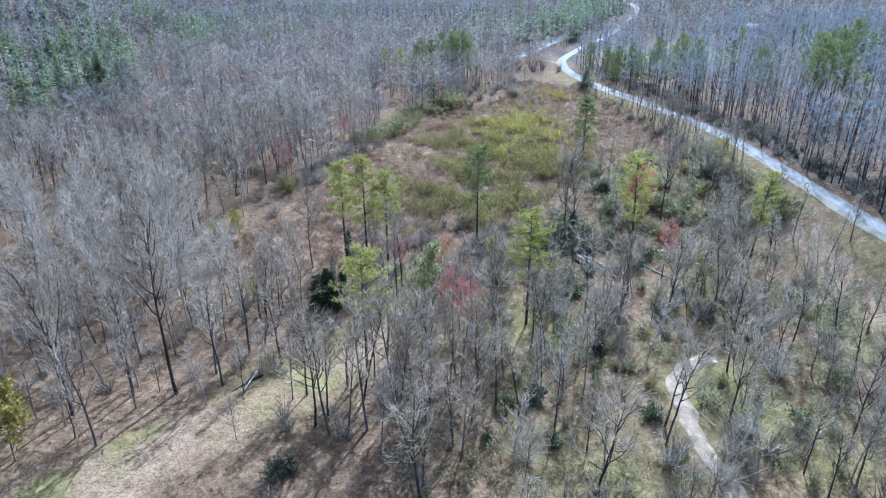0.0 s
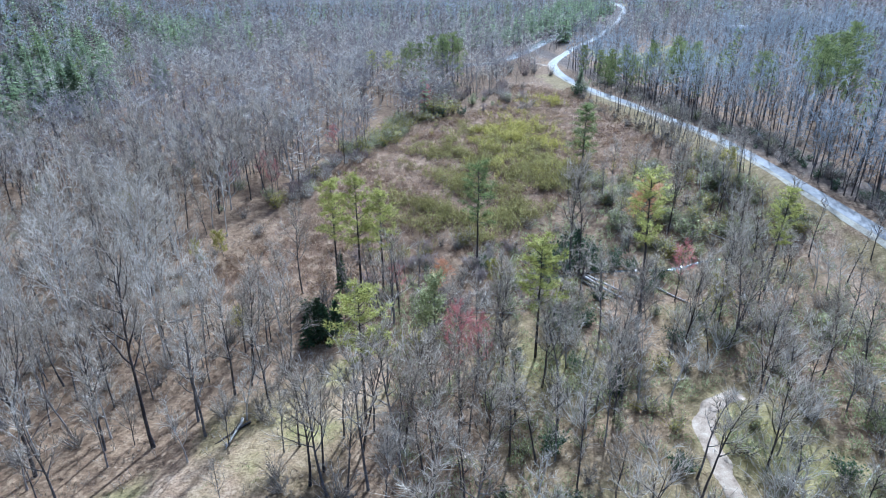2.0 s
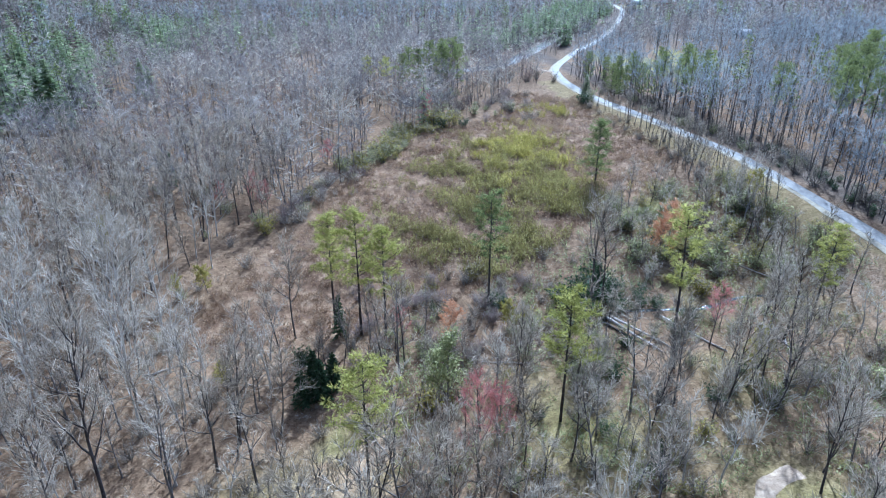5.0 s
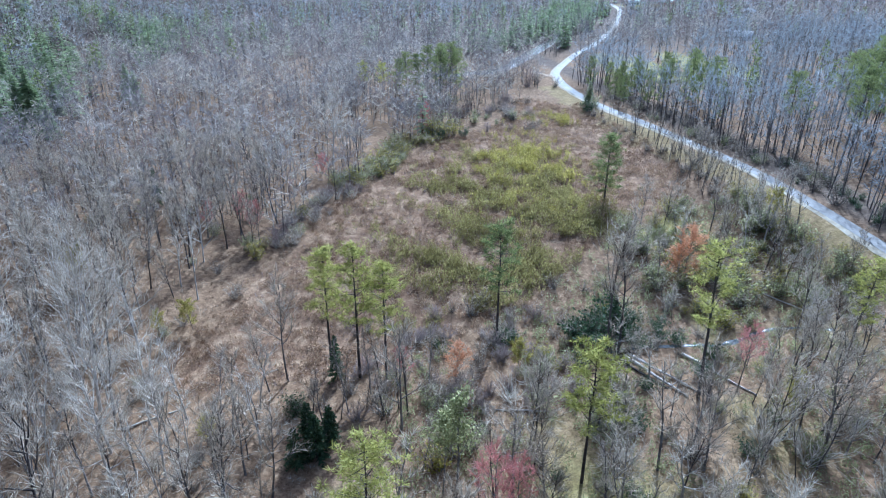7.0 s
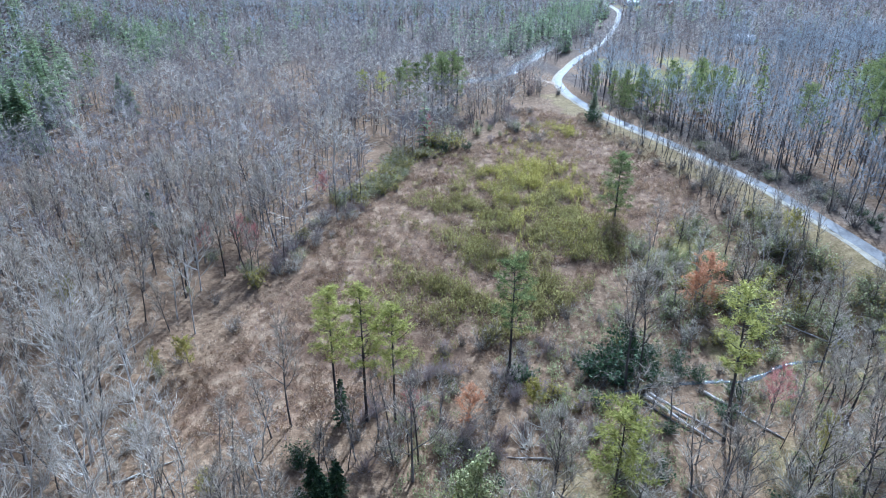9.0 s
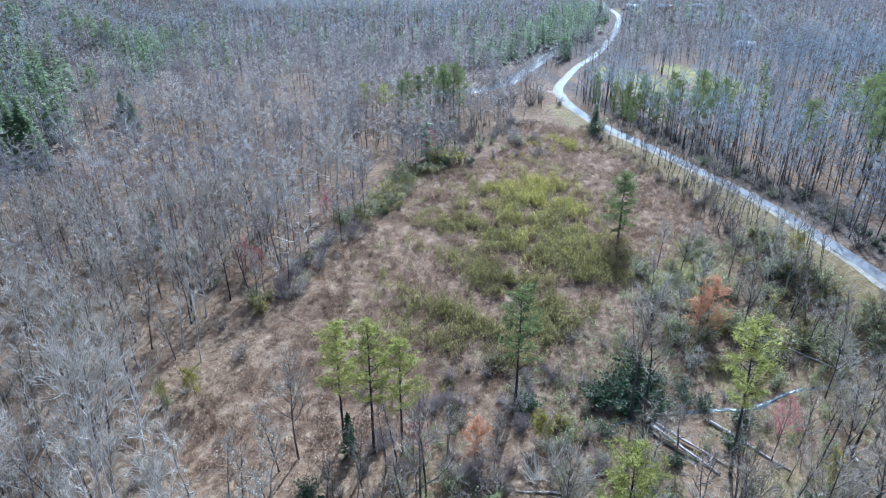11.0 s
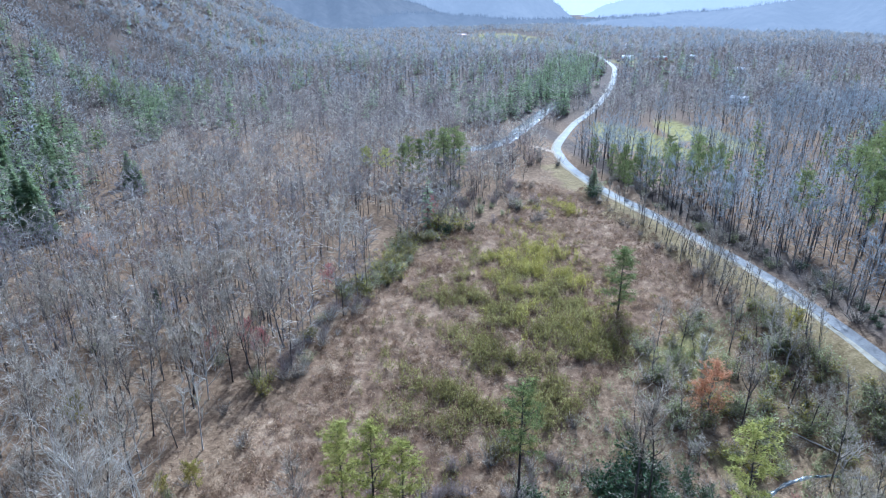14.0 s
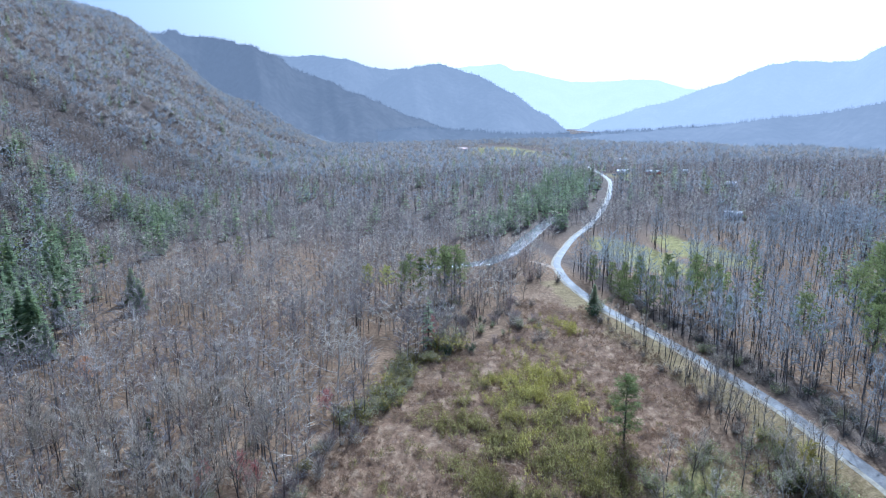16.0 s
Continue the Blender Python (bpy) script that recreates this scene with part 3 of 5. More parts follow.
ROAD_LINE = smooth_line([(x, y) for y, x in zip(ROAD_X, ROAD)], 3.0)
strip("road", ROAD_LINE, (-1.55, -0.65, 0.2, 1.0, 1.8), [TARMAC], "pale worn tarmac country road without markings", "road", (0.16, 0.2, 0.22, 0.2, 0.16))
strip("roadside_verge", ROAD_LINE, (-2.7, -2.0, -1.45), [VERGE], "dry tan grass and gravel verge beside the road", "verge", (0.03, 0.10, 0.13), 0.7)
TRAIL_LINE = smooth_line(TRAIL, 0.7)
strip("trail", TRAIL_LINE, (-1.35, -1.0, -0.65, -0.25, 0.25, 0.65, 1.0, 1.35), [DIRT], "pale sandy two-rut dirt trail through the woods", "trail",
      (-0.10, 0.10, 0.02, 0.18, 0.18, 0.02, 0.10, -0.10), 1.1)
strip("side_road", smooth_line([(103, 247), (100, 256), (96, 265)], 2.0), (-1.5, 0, 1.5), [DIRT], "pale gravel turnout beside the road bend", "road", (0.12, 0.15, 0.12), 0.4)
RIVER = smooth_line([(40, 262), (68, 265), (88, 280), (103, 305), (120, 335), (140, 368), (156, 395)], 4.0)
strip("river", RIVER, (-4.5, -2.2, 0, 2.2, 4.5), [WATER], "shallow glinting river between bare trees", "river", (-0.05, 0.2, 0.2, 0.2, -0.05), 1.2)
CREEK = smooth_line([(39, 46.2), (42, 46.5), (48, 47.6), (55, 46.8), (63, 46), (74, 49), (84, 47)], 0.8)
strip("creek", CREEK, (-0.34, -0.15, 0, 0.15, 0.34), [WATER], "narrow shaded creek among shrubs", "creek", (0.0, 0.1, 0.1, 0.1, 0.0), 0.5)

# riffles of white water in the creek
for cx, cy, length in ((46.8, 47.4, 2.2), (49.0, 47.5, 1.8), (58.5, 46.5, 1.4)):
    random.seed(int(cx * 10))
    s = Shape()
    for _ in range(24):
        p = Vector((rnd(-length / 2, length / 2), rnd(-0.22, 0.22), rnd(0.02, 0.14)))
        s.leaf(p, Vector((rnd(-1, 1), rnd(-0.5, 0.5), rnd(-0.05, 0.1))).normalized() * rnd(0.15, 0.45), rnd(0.06, 0.13))
    ob = new("riffle", shape_mesh("riffle", s, FOAM))
    ob.location = (cx, cy, land(cx, cy) + 0.1)
    tagged(ob, "bright white riffle of water in the creek", "riffle", "riffles in the creek", "stuff")


# ---- far ridges ----
def ridge(name, reach, crest, mat, label, trees=0, depth=0.22, rough=1.0):
    """A wooded ridge: crest rows of bearing and height angle, both in degrees, as seen from the valley."""
    ex, ey, ez = 0.0, -20.0, 68.0
    lo, hi = crest[0][0], crest[-1][0]
    bearings, angles = [c[0] for c in crest], [c[1] for c in crest]
    cols, rows, v, f = 150, 14, [], []
    for j in range(rows + 1):
        k = j / rows
        for i in range(cols + 1):
            a = lo + (hi - lo) * i / cols
            r = reach * (1 - depth * (1 - k)) * (1 + 0.03 * math.sin(a * 0.7 + reach))
            top = ez + math.tan(radians(blend(a, bearings, angles))) * reach
            z = top * (0.15 * k + 0.85 * k ** 1.3) - 12 * (1 - k)
            z += rough * (noise.noise((a * 0.9, k * 2.2, reach)) * 0.055 + noise.noise((a * 3.1, k * 6, reach)) * 0.02) * top * math.sin(math.pi * min(1, k * 0.9))
            z += noise.noise((a * 9, 0, reach)) * 2.5 * k
            v.append((ex + r * math.sin(radians(a)), ey + r * math.cos(radians(a)), z))
    for j in range(rows):
        for i in range(cols):
            a = j * (cols + 1) + i
            f += [(a, a + 1, a + cols + 2), (a, a + cols + 2, a + cols + 1)]
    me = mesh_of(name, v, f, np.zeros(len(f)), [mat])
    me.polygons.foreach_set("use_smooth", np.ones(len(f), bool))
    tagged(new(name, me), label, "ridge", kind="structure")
    if trees:
        random.seed(int(reach))
        kinds = []
        for q in range(4):
            s = Shape()
            for w in range(7):
                s.blade(Vector((rnd(-4, 4), rnd(-4, 4), -1)), Vector((rnd(-1.5, 1.5), rnd(-1.5, 1.5), rnd(4, 10))), 1.0)
            kinds.append(s)
        spots = []
        for q in range(trees):
            i, j = random.randrange(cols), rows
            p, p2 = Vector(v[j * (cols + 1) + i]), Vector(v[j * (cols + 1) + i + 1])
            p = p.lerp(p2, rnd(0, 1))
            if j < rows:
                p = p.lerp(Vector(v[(j + 1) * (cols + 1) + i]), rnd(0, 1))
            spots.append((q % 4, p.x, p.y, p.z, rnd(0, 6.3), rnd(0.8, 1.5), rnd(0.6, 1.2)))
        scatter(name + "_trees", kinds, spots, [mat], "distant bare woods on the ridge", "woods")


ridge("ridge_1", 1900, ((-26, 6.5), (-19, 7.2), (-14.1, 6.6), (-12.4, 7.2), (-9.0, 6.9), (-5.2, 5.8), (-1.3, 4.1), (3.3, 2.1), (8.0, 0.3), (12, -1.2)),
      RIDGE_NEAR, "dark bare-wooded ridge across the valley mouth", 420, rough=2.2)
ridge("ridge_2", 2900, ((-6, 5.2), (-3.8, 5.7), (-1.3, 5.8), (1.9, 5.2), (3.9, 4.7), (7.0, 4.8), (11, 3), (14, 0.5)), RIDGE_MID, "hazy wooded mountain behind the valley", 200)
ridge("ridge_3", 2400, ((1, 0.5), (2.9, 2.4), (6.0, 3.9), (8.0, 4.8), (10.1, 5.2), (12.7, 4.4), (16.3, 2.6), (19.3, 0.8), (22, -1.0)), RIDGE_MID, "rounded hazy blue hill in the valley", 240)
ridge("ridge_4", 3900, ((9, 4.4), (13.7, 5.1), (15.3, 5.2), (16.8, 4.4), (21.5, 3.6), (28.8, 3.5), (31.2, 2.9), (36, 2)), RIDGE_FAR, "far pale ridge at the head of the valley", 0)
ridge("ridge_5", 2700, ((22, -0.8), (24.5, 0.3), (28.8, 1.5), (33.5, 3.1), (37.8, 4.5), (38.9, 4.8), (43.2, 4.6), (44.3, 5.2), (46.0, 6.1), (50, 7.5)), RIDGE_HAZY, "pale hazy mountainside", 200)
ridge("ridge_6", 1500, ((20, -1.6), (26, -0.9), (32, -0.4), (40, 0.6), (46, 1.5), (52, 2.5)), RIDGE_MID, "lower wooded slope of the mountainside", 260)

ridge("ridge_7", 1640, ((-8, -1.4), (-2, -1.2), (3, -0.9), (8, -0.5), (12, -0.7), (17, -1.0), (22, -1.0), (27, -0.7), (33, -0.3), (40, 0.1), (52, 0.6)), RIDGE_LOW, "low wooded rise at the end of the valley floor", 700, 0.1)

# ---- kinds of trees, a few meshes each ----
BARE = []
for k, (h, spread, limbs, first, forked) in enumerate(((18, 0.30, 12, 0.35, 0), (20, 0.27, 13, 0.42, 1), (15, 0.34, 11, 0.28, 0), (22, 0.26, 13, 0.45, 0), (13, 0.38, 11, 0.25, 1),
                                                       (17, 0.30, 11, 0.4, 0))):
    wood, fine = bare_tree(h, spread, limbs, 100 + k, first, forked=bool(forked))
    BARE.append((h, shape_mesh("bare_tree_wood", wood, (BARK_DARK, BARK_DARK, BARK, BARK_DARK, BARK_DARK, BARK)[k]), shape_mesh("bare_tree_twigs", fine, TWIG)))
PALE = []
for k, (h, spread, limbs) in enumerate(((18, 0.44, 13), (24, 0.34, 15), (20, 0.36, 13))):
    wood, fine = bare_tree(h, spread, limbs, 130 + k, 0.16, 0.042, 6, 9, forked=True, angles=(46, 84))
    PALE.append((h, shape_mesh("pale_tree_wood", wood, BARK_PALE), shape_mesh("pale_tree_twigs", fine, TWIG_PALE)))
SLIM = []
for k, (h, spread) in enumerate(((12, 0.20), (14, 0.17), (10, 0.24))):
    wood, fine = bare_tree(h, spread, 9, 150 + k, 0.4, 0.045, 6, 4)
    SLIM.append((h, shape_mesh("sapling_wood", wood, (BARK, BARK_DARK, BARK)[k]), shape_mesh("sapling_twigs", fine, TWIG)))


def flowering(h, seed, leaf, size=0.3, hazy=False):
    """A tree in bud: leaves along the twigs; hazy: the twigs themselves are coloured by fine buds."""
    wood, fine = bare_tree(h, 0.42 if h < 12 else 0.3, 12, seed, 0.2 if h < 12 else 0.4, 0.05, 10 if hazy else 8, 7)
    random.seed(seed)
    buds, base = Shape(), list(fine.v)
    for k in range(0, len(base), 3):
        if hazy:
            buds.blade(base[k], base[k + 2] - base[k], 0.06)
        for _ in range(1 if hazy else 2):
            p = base[k].lerp(base[k + 2], rnd(0.2, 1))
            buds.leaf(p, Vector((rnd(-1, 1), rnd(-1, 1), rnd(-1, 1))).normalized() * size * rnd(0.6, 1.3), size * 0.7)
    return h, shape_mesh("budding_tree_wood", wood, BARK), shape_mesh("budding_tree_buds", buds, leaf)


RED = [flowering(8, 171, LEAF_RED, 0.2, True), flowering(7, 172, LEAF_RED, 0.22, True), flowering(16, 173, LEAF_RED, 0.15, True)]
ORANGE = [flowering(8.5, 175, LEAF_ORANGE, 0.24, True)]
GREENING = [flowering(8, 178, LEAF_YELLOW), flowering(15, 179, LEAF_GREEN)]
PINE = []
for k, (h, first, reach, mat) in enumerate(((21, 0.44, 2.9, NEEDLE_LIGHT), (22, 0.4, 3.2, NEEDLE_LIGHT), (22, 0.42, 3.2, NEEDLE), (17, 0.18, 2.6, NEEDLE), (20, 0.45, 3.6, NEEDLE_LIGHT), (25, 0.45, 3.4, NEEDLE_LIGHT))):
    wood, green = pine_tree(h, first, reach, 200 + k, 34 if k == 3 else 30, 7)
    PINE.append((h, shape_mesh("pine_wood", wood, BARK_DARK), shape_mesh("pine_needles", green, mat)))
CONIFER = []


def split_shape(shape):
    """The wood and the green of a shape, as two shapes."""
    halves = Shape(), Shape()
    for face, m in zip(shape.f, shape.m):
        half = halves[1 if m else 0]
        k = len(half.v)
        half.v += [shape.v[i] for i in face]
        half.f.append((k, k + 1, k + 2))
        half.m.append(0)
    return halves


for k, (h, reach, mat, tiers, dense) in enumerate(((21, 4.6, NEEDLE_BLUE, 26, 13), (10, 2.0, NEEDLE_DARK, 80, 8), (7, 2.1, NEEDLE_DARK, 70, 8), (16, 3.9, NEEDLE_BLUE, 22, 12))):
    wood, green = split_shape(layered_conifer(h, reach, tiers, dense, 230 + k, 0.05)) if k in (0, 3) else conifer_tree(h, reach, 230 + k, tiers, dense=dense, blade=0.32)
    CONIFER.append((h, shape_mesh("conifer_wood", wood, BARK_DARK), shape_mesh("conifer_needles", green, mat)))
SHRUBS, THICKET = {}, {}
for name, leafy, count, hs in (("bare", None, 0, (2.6, 3.4)), ("brown", None, 0, (2.2, 2.8)), ("yellow", LEAF_YELLOW, 330, (2.4, 3.2)), ("green", LEAF_GREEN, 320, (2.6, 3.4)),
                               ("dark", NEEDLE_DARK, 520, (2.2, 3.0)), ("olive", LEAF_OLIVE, 380, (2.0, 2.8)), ("pale", None, 0, (3.4, 4.4))):
    SHRUBS[name], THICKET[name] = [], []
    for k, h in enumerate(hs):
        wood, fine, green = shrub(h, h * 1.15, 26 if not leafy else 16, count, 300 + k + 7 * len(name), 0.21, 0.042)
        wm, fm = (TWIG_BROWN, TWIG_BROWN) if name == "brown" else (TWIG_PALE, TWIG_PALE) if name == "pale" else (BARK, TWIG)
        SHRUBS[name].append((h, shape_mesh("shrub_stem", wood, wm), shape_mesh("shrub_crown", fine, fm), shape_mesh("shrub_foliage", green, leafy) if leafy else None))
        THICKET[name].append((h, wood, fine, green))


CLEAR = []


def plant(name, kind, x, y, h, label, category, group="", turn=None, lean=(0, 0), wide=1.0, clear=0.0):
    """One plant: an Empty at its foot with the stem and crown under it."""
    scale = h / kind[0]
    if clear:
        CLEAR.append((x, y, clear))
    root = new(name)
    root.empty_display_size = 0.3
    root.location = (x, y, land(x, y) - 0.05)
    root.rotation_euler = (radians(lean[0]), radians(lean[1]), turn if turn is not None else (x * 3.7 + y * 1.9) % 6.28)
    root.scale = (scale * wide, scale * wide, scale)
    tagged(root, label, category, group)
    part("trunk" if len(kind) == 3 else "stem", kind[1], root)
    part("crown", kind[2], root)
    if len(kind) == 4 and kind[3]:
        part("foliage", kind[3], root)
    return root


# ---- the trees that stand out ----
PINES = ((0, -1.8, 49.6, 20.5, 0), (1, 2.4, 46.6, 22, 0), (1, 6.4, 45.8, 19.5, 0), (2, 25.3, 52.7, 21.5, 0), (3, 64.5, 101, 16.5, 0), (4, 28, 21.3, 20, 0), (5, 51, 34, 24.5, 3),
         (2, 47, 212, 21, 0), (3, 42, 207, 19, 0), (2, 38, 213, 20, 0), (3, 33, 209, 17, 0), (2, 44, 217, 20, 0), (3, 27, 213, 15, 0), (4, 20, 210, 14, 0), (4, 13, 213, 14, 0), (3, 50, 216, 18, 0), (2, 30, 217, 17, 0), (5, 76.3, 36.1, 20, 2))
for k, x, y, h, lean in PINES:
    plant("pine_tree", PINE[k], x, y, h, ("tall pine with a bare stem and bright green plumed crown", "young pine leafed out low, green needles",
          "broad green pine above bare woods")[0 if k in (0, 1, 2, 5) else k - 2], "pine", "pines", lean=(0, lean), clear=4.0, wide=(1.4 if y < 150 else 1.15) if k == 3 else 1.0)
RIGHT_PINES = ((2, 128, 171, 14), (2, 131, 166, 15), (2, 131, 127, 18), (2, 138, 110, 19), (2, 148, 122, 20), (2, 152, 118, 19), (3, 112, 190, 10), (3, 118, 196, 12), (3, 110, 205, 11), (2, 124, 186, 13),
               (3, 106, 214, 12), (2, 135, 178, 14), (2, 160, 140, 20), (2, 172, 150, 19), (2, 143, 104, 18), (3, 107, 188, 9), (3, 113, 200, 12), (3, 109, 196, 10), (3, 121, 204, 13), (3, 116, 182, 11), (2, 129, 196, 15), (2, 119, 158, 13), (3, 124, 150, 12), (3, 112, 178, 12), (3, 117, 176, 13), (2, 122, 180, 15), (3, 126, 176, 14), (2, 133, 184, 17), (3, 138, 190, 15), (2, 134, 172, 16), (2, 147, 119, 19), (2, 190, 160, 21), (2, 196, 168, 20), (2, 164, 134, 21), (3, 106, 182, 10))
for k, x, y, h in RIGHT_PINES:
    plant("pine_tree", PINE[k], x, y, h * 1.15, "roadside pine with soft green needles among bare woods", "pine", "pines beyond the road", clear=4.5)
for x, y, h, k in ((-91, 180, 21, 0), (-98, 188, 17, 0), (-84, 172, 11, 3), (-112, 196, 16, 0), (-70, 214, 13, 3), (-76, 226, 14, 3), (-118, 226, 18, 3), (-133, 240, 18, 0), (-126, 212, 16, 3), (-136, 266, 17, 3), (-100, 232, 15, 3), (-112, 250, 16, 0), (-122, 268, 16, 3), (-92, 200, 13, 3), (96, 190, 9, 3)):
    plant("spruce_tree", CONIFER[k], x, y, h, "dense green spruce with drooping boughs", "spruce", "spruces at the foot of the hill", wide=1.2, clear=5.5)
for x, y, h, k in ((-1.0, 46.7, 8.0, 1), (-3.9, 30.8, 7.0, 2), (-6.4, 29.8, 6.0, 2), (-2.1, 33.3, 6.0, 2), (-4.9, 34.3, 6.0, 2), (-41, 114.6, 9, 1), (36, 10, 5, 2), (46, 53, 7, 1)):
    plant("cedar_tree", CONIFER[k], x, y, h, "narrow dark evergreen cedar in shade", "cedar", "cedars")
STANDOUT = ((-6.5, 6.1, 15.2, 0), (-24.5, 9.5, 28, 3), (-8.3, 5.3, 11.5, 5), (-15.3, 8.2, 9.2, 2), (-30.5, 10, 19.5, 3), (-36.9, 6.4, 24, 1), (1.6, -2.2, 20, 5), (-14.4, -2.1, 6.5, 2), (-27.1, 10.5, 8, 4),
            (35.8, 7.3, 13.5, 1), (57.3, -14.9, 18, 3), (42.6, 47.1, 25, 1), (43.8, 46.0, 22, 3), (76.3, 46.3, 16, 0), (63.9, 30.3, 18, 1), (-8.3, 47.6, 19, 5), (69, 60, 19, 1))
for x, y, h, k in STANDOUT:
    plant("bare_tree", BARE[k], x, y, h, "tall leafless broadleaf tree with grey bark", "tree", "bare trees", wide=0.95)
for x, y, h, k in ((0, 136, 21, 0), (-34, 45, 25, 1), (-30, 52, 17, 2), (-40, 42, 18, 0), (-36, 33, 15, 2), (-48, 44, 19, 0), (-27, 45, 14, 2), (-52, 62, 20, 0), (-22, 27, 13, 2), (-39, 55, 20, 2), (-44, 38, 22, 1), (-50, 50, 21, 2), (-56, 42, 22, 1), (-26, 84, 16, 0), (-33, 62, 16, 2), (-58, 70, 18, 2), (-62, 54, 21, 1), (-30, 36, 20, 1), (-42, 60, 20, 0), (-28, 30, 17, 2), (-45, 74, 18, 1), (-46, 30, 18, 0), (-54, 24, 19, 2), (-66, 64, 19, 0)):
    plant("sycamore_tree", PALE[k], x, y, h, "leafless sycamore with white bark and pale branches", "sycamore", "sycamores", clear=8.0 if y > 100 else 3.0, wide=1.2 if y > 100 else 1.0)
for x, y, h, k, m in ((-20, 98, 8, 0, RED), (-17, 96, 6.5, 1, RED), (-27, 99, 6, 1, RED), (14.6, 12, 16, 2, RED), (17.5, 14.5, 13, 2, RED), (58, 35, 12, 2, RED), (-3, 124, 7, 1, RED), 
                      (29, 165, 9, 0, RED), (9, 46, 5.5, 1, RED)):
    plant("red_maple_tree", m[k], x, y, h, "small red maple coming into red bud", "maple", "red maples", clear=4.5)
for x, y, h in ((66.5, 66, 10), (64, 64.5, 7.5), (16.7, 43.7, 6.5), (-66, 150, 8)):
    plant("budding_tree", ORANGE[0], x, y, h, "small tree covered in orange spring buds", "tree", "orange budding trees", clear=4.0, wide=1.45)
for x, y, h, k in ((12.2, 20.3, 16.5, 1), (11, 22.5, 13, 1), (-40, -2, 11, 0), (-42, 2, 9, 0), (-29.6, 61, 4.5, 0), (-24.3, 62, 6, 0), (-47, 78, 8, 0), (61, 27, 8, 0), (-18, 35, 5, 0), (94, 80, 8, 0), (27, 45, 6, 0)):
    plant("greening_tree", GREENING[k], x, y, h, "young tree in fresh yellow-green leaf", "tree", "greening trees", clear=3.0)
# the bright pine by the cedars
plant("pine_tree", PINE[4], 1.8, 10.6, 19.5, "broad light green pine above bare woods", "pine", "pines", clear=4.0)

# ---- woods close to the camera's line ----
random.seed(21)
taken = [(r[0], r[1]) for r in STANDOUT] + [(r[1], r[2]) for r in PINES]


def in_the_clear(x, y, share=1.0):
    """Whether a place keeps off the trees that stand out."""
    return all((x - a) ** 2 + (y - b) ** 2 > (r * share) ** 2 for a, b, r in CLEAR)


def free_spot(x, y, gap):
    if any((x - a) ** 2 + (y - b) ** 2 < gap * gap for a, b in taken) or not in_the_clear(x, y, 0.6):
        return False
    taken.append((x, y))
    return True


def near_woods(count, x0, x1, y0, y1, kinds, label, name, group, h0, h1, gap, wide=(0.9, 1.25), ok=None):
    made = 0
    for _ in range(count * 12):
        x, y = rnd(x0, x1), rnd(y0, y1)
        if made >= count:
            break
        if field_depth(x, y) > 1.5 or off_line(x, y, TRAIL) < 2.6 or off_line(x, y, LANE) < 4.5 or abs(x - road_x(y)) < 5.5 or (ok and not ok(x, y)) or not free_spot(x, y, gap):
            continue
        made += 1
        plant(name, random.choice(kinds), x, y, rnd(h0, h1), label, "tree", group, lean=(rnd(-8, 8), rnd(-8, 8)), wide=rnd(*wide))


near_woods(60, -62, -9, -2, 46, BARE[:3] + SLIM + BARE[5:], "slender leafless tree over leaf litter", "bare_tree", "bare trees", 10, 18, 2.4)
near_woods(88, 2, 80, -24, 40, BARE + BARE + SLIM, "leafless tree in the brushy creek bottom", "bare_tree", "bare trees", 9, 18, 2.2)
near_woods(16, -5, 15, -8, 17, BARE + SLIM, "leafless tree casting long shadows over the lane", "bare_tree", "bare trees", 11, 18, 2.0)
near_woods(30, 55, 98, 28, 92, BARE + SLIM, "leafless tree among green shrubs near the road", "bare_tree", "bare trees", 7, 14, 3.0)
near_woods(85, -85, -12, 46, 125, BARE + SLIM + BARE, "leafless tree in the open woods beside the field", "bare_tree", "bare trees", 11, 20, 2.6, ok=lambda x, y: not in_field(x + 3, y))
near_woods(95, 88, 102, 74, 190, SLIM, "thin roadside sapling without leaves", "sapling", "roadside saplings", 6, 11.5, 1.0, ok=lambda x, y: x < road_x(y) - 3)
near_woods(46, 22, 76, 166, 206, SLIM, "thin bare sapling behind the field", "sapling", "saplings", 6, 11, 1.6)
near_woods(14, -5, 14, 36, 56, SLIM, "thin bare sapling by the pines", "sapling", "saplings", 7, 13, 1.6)

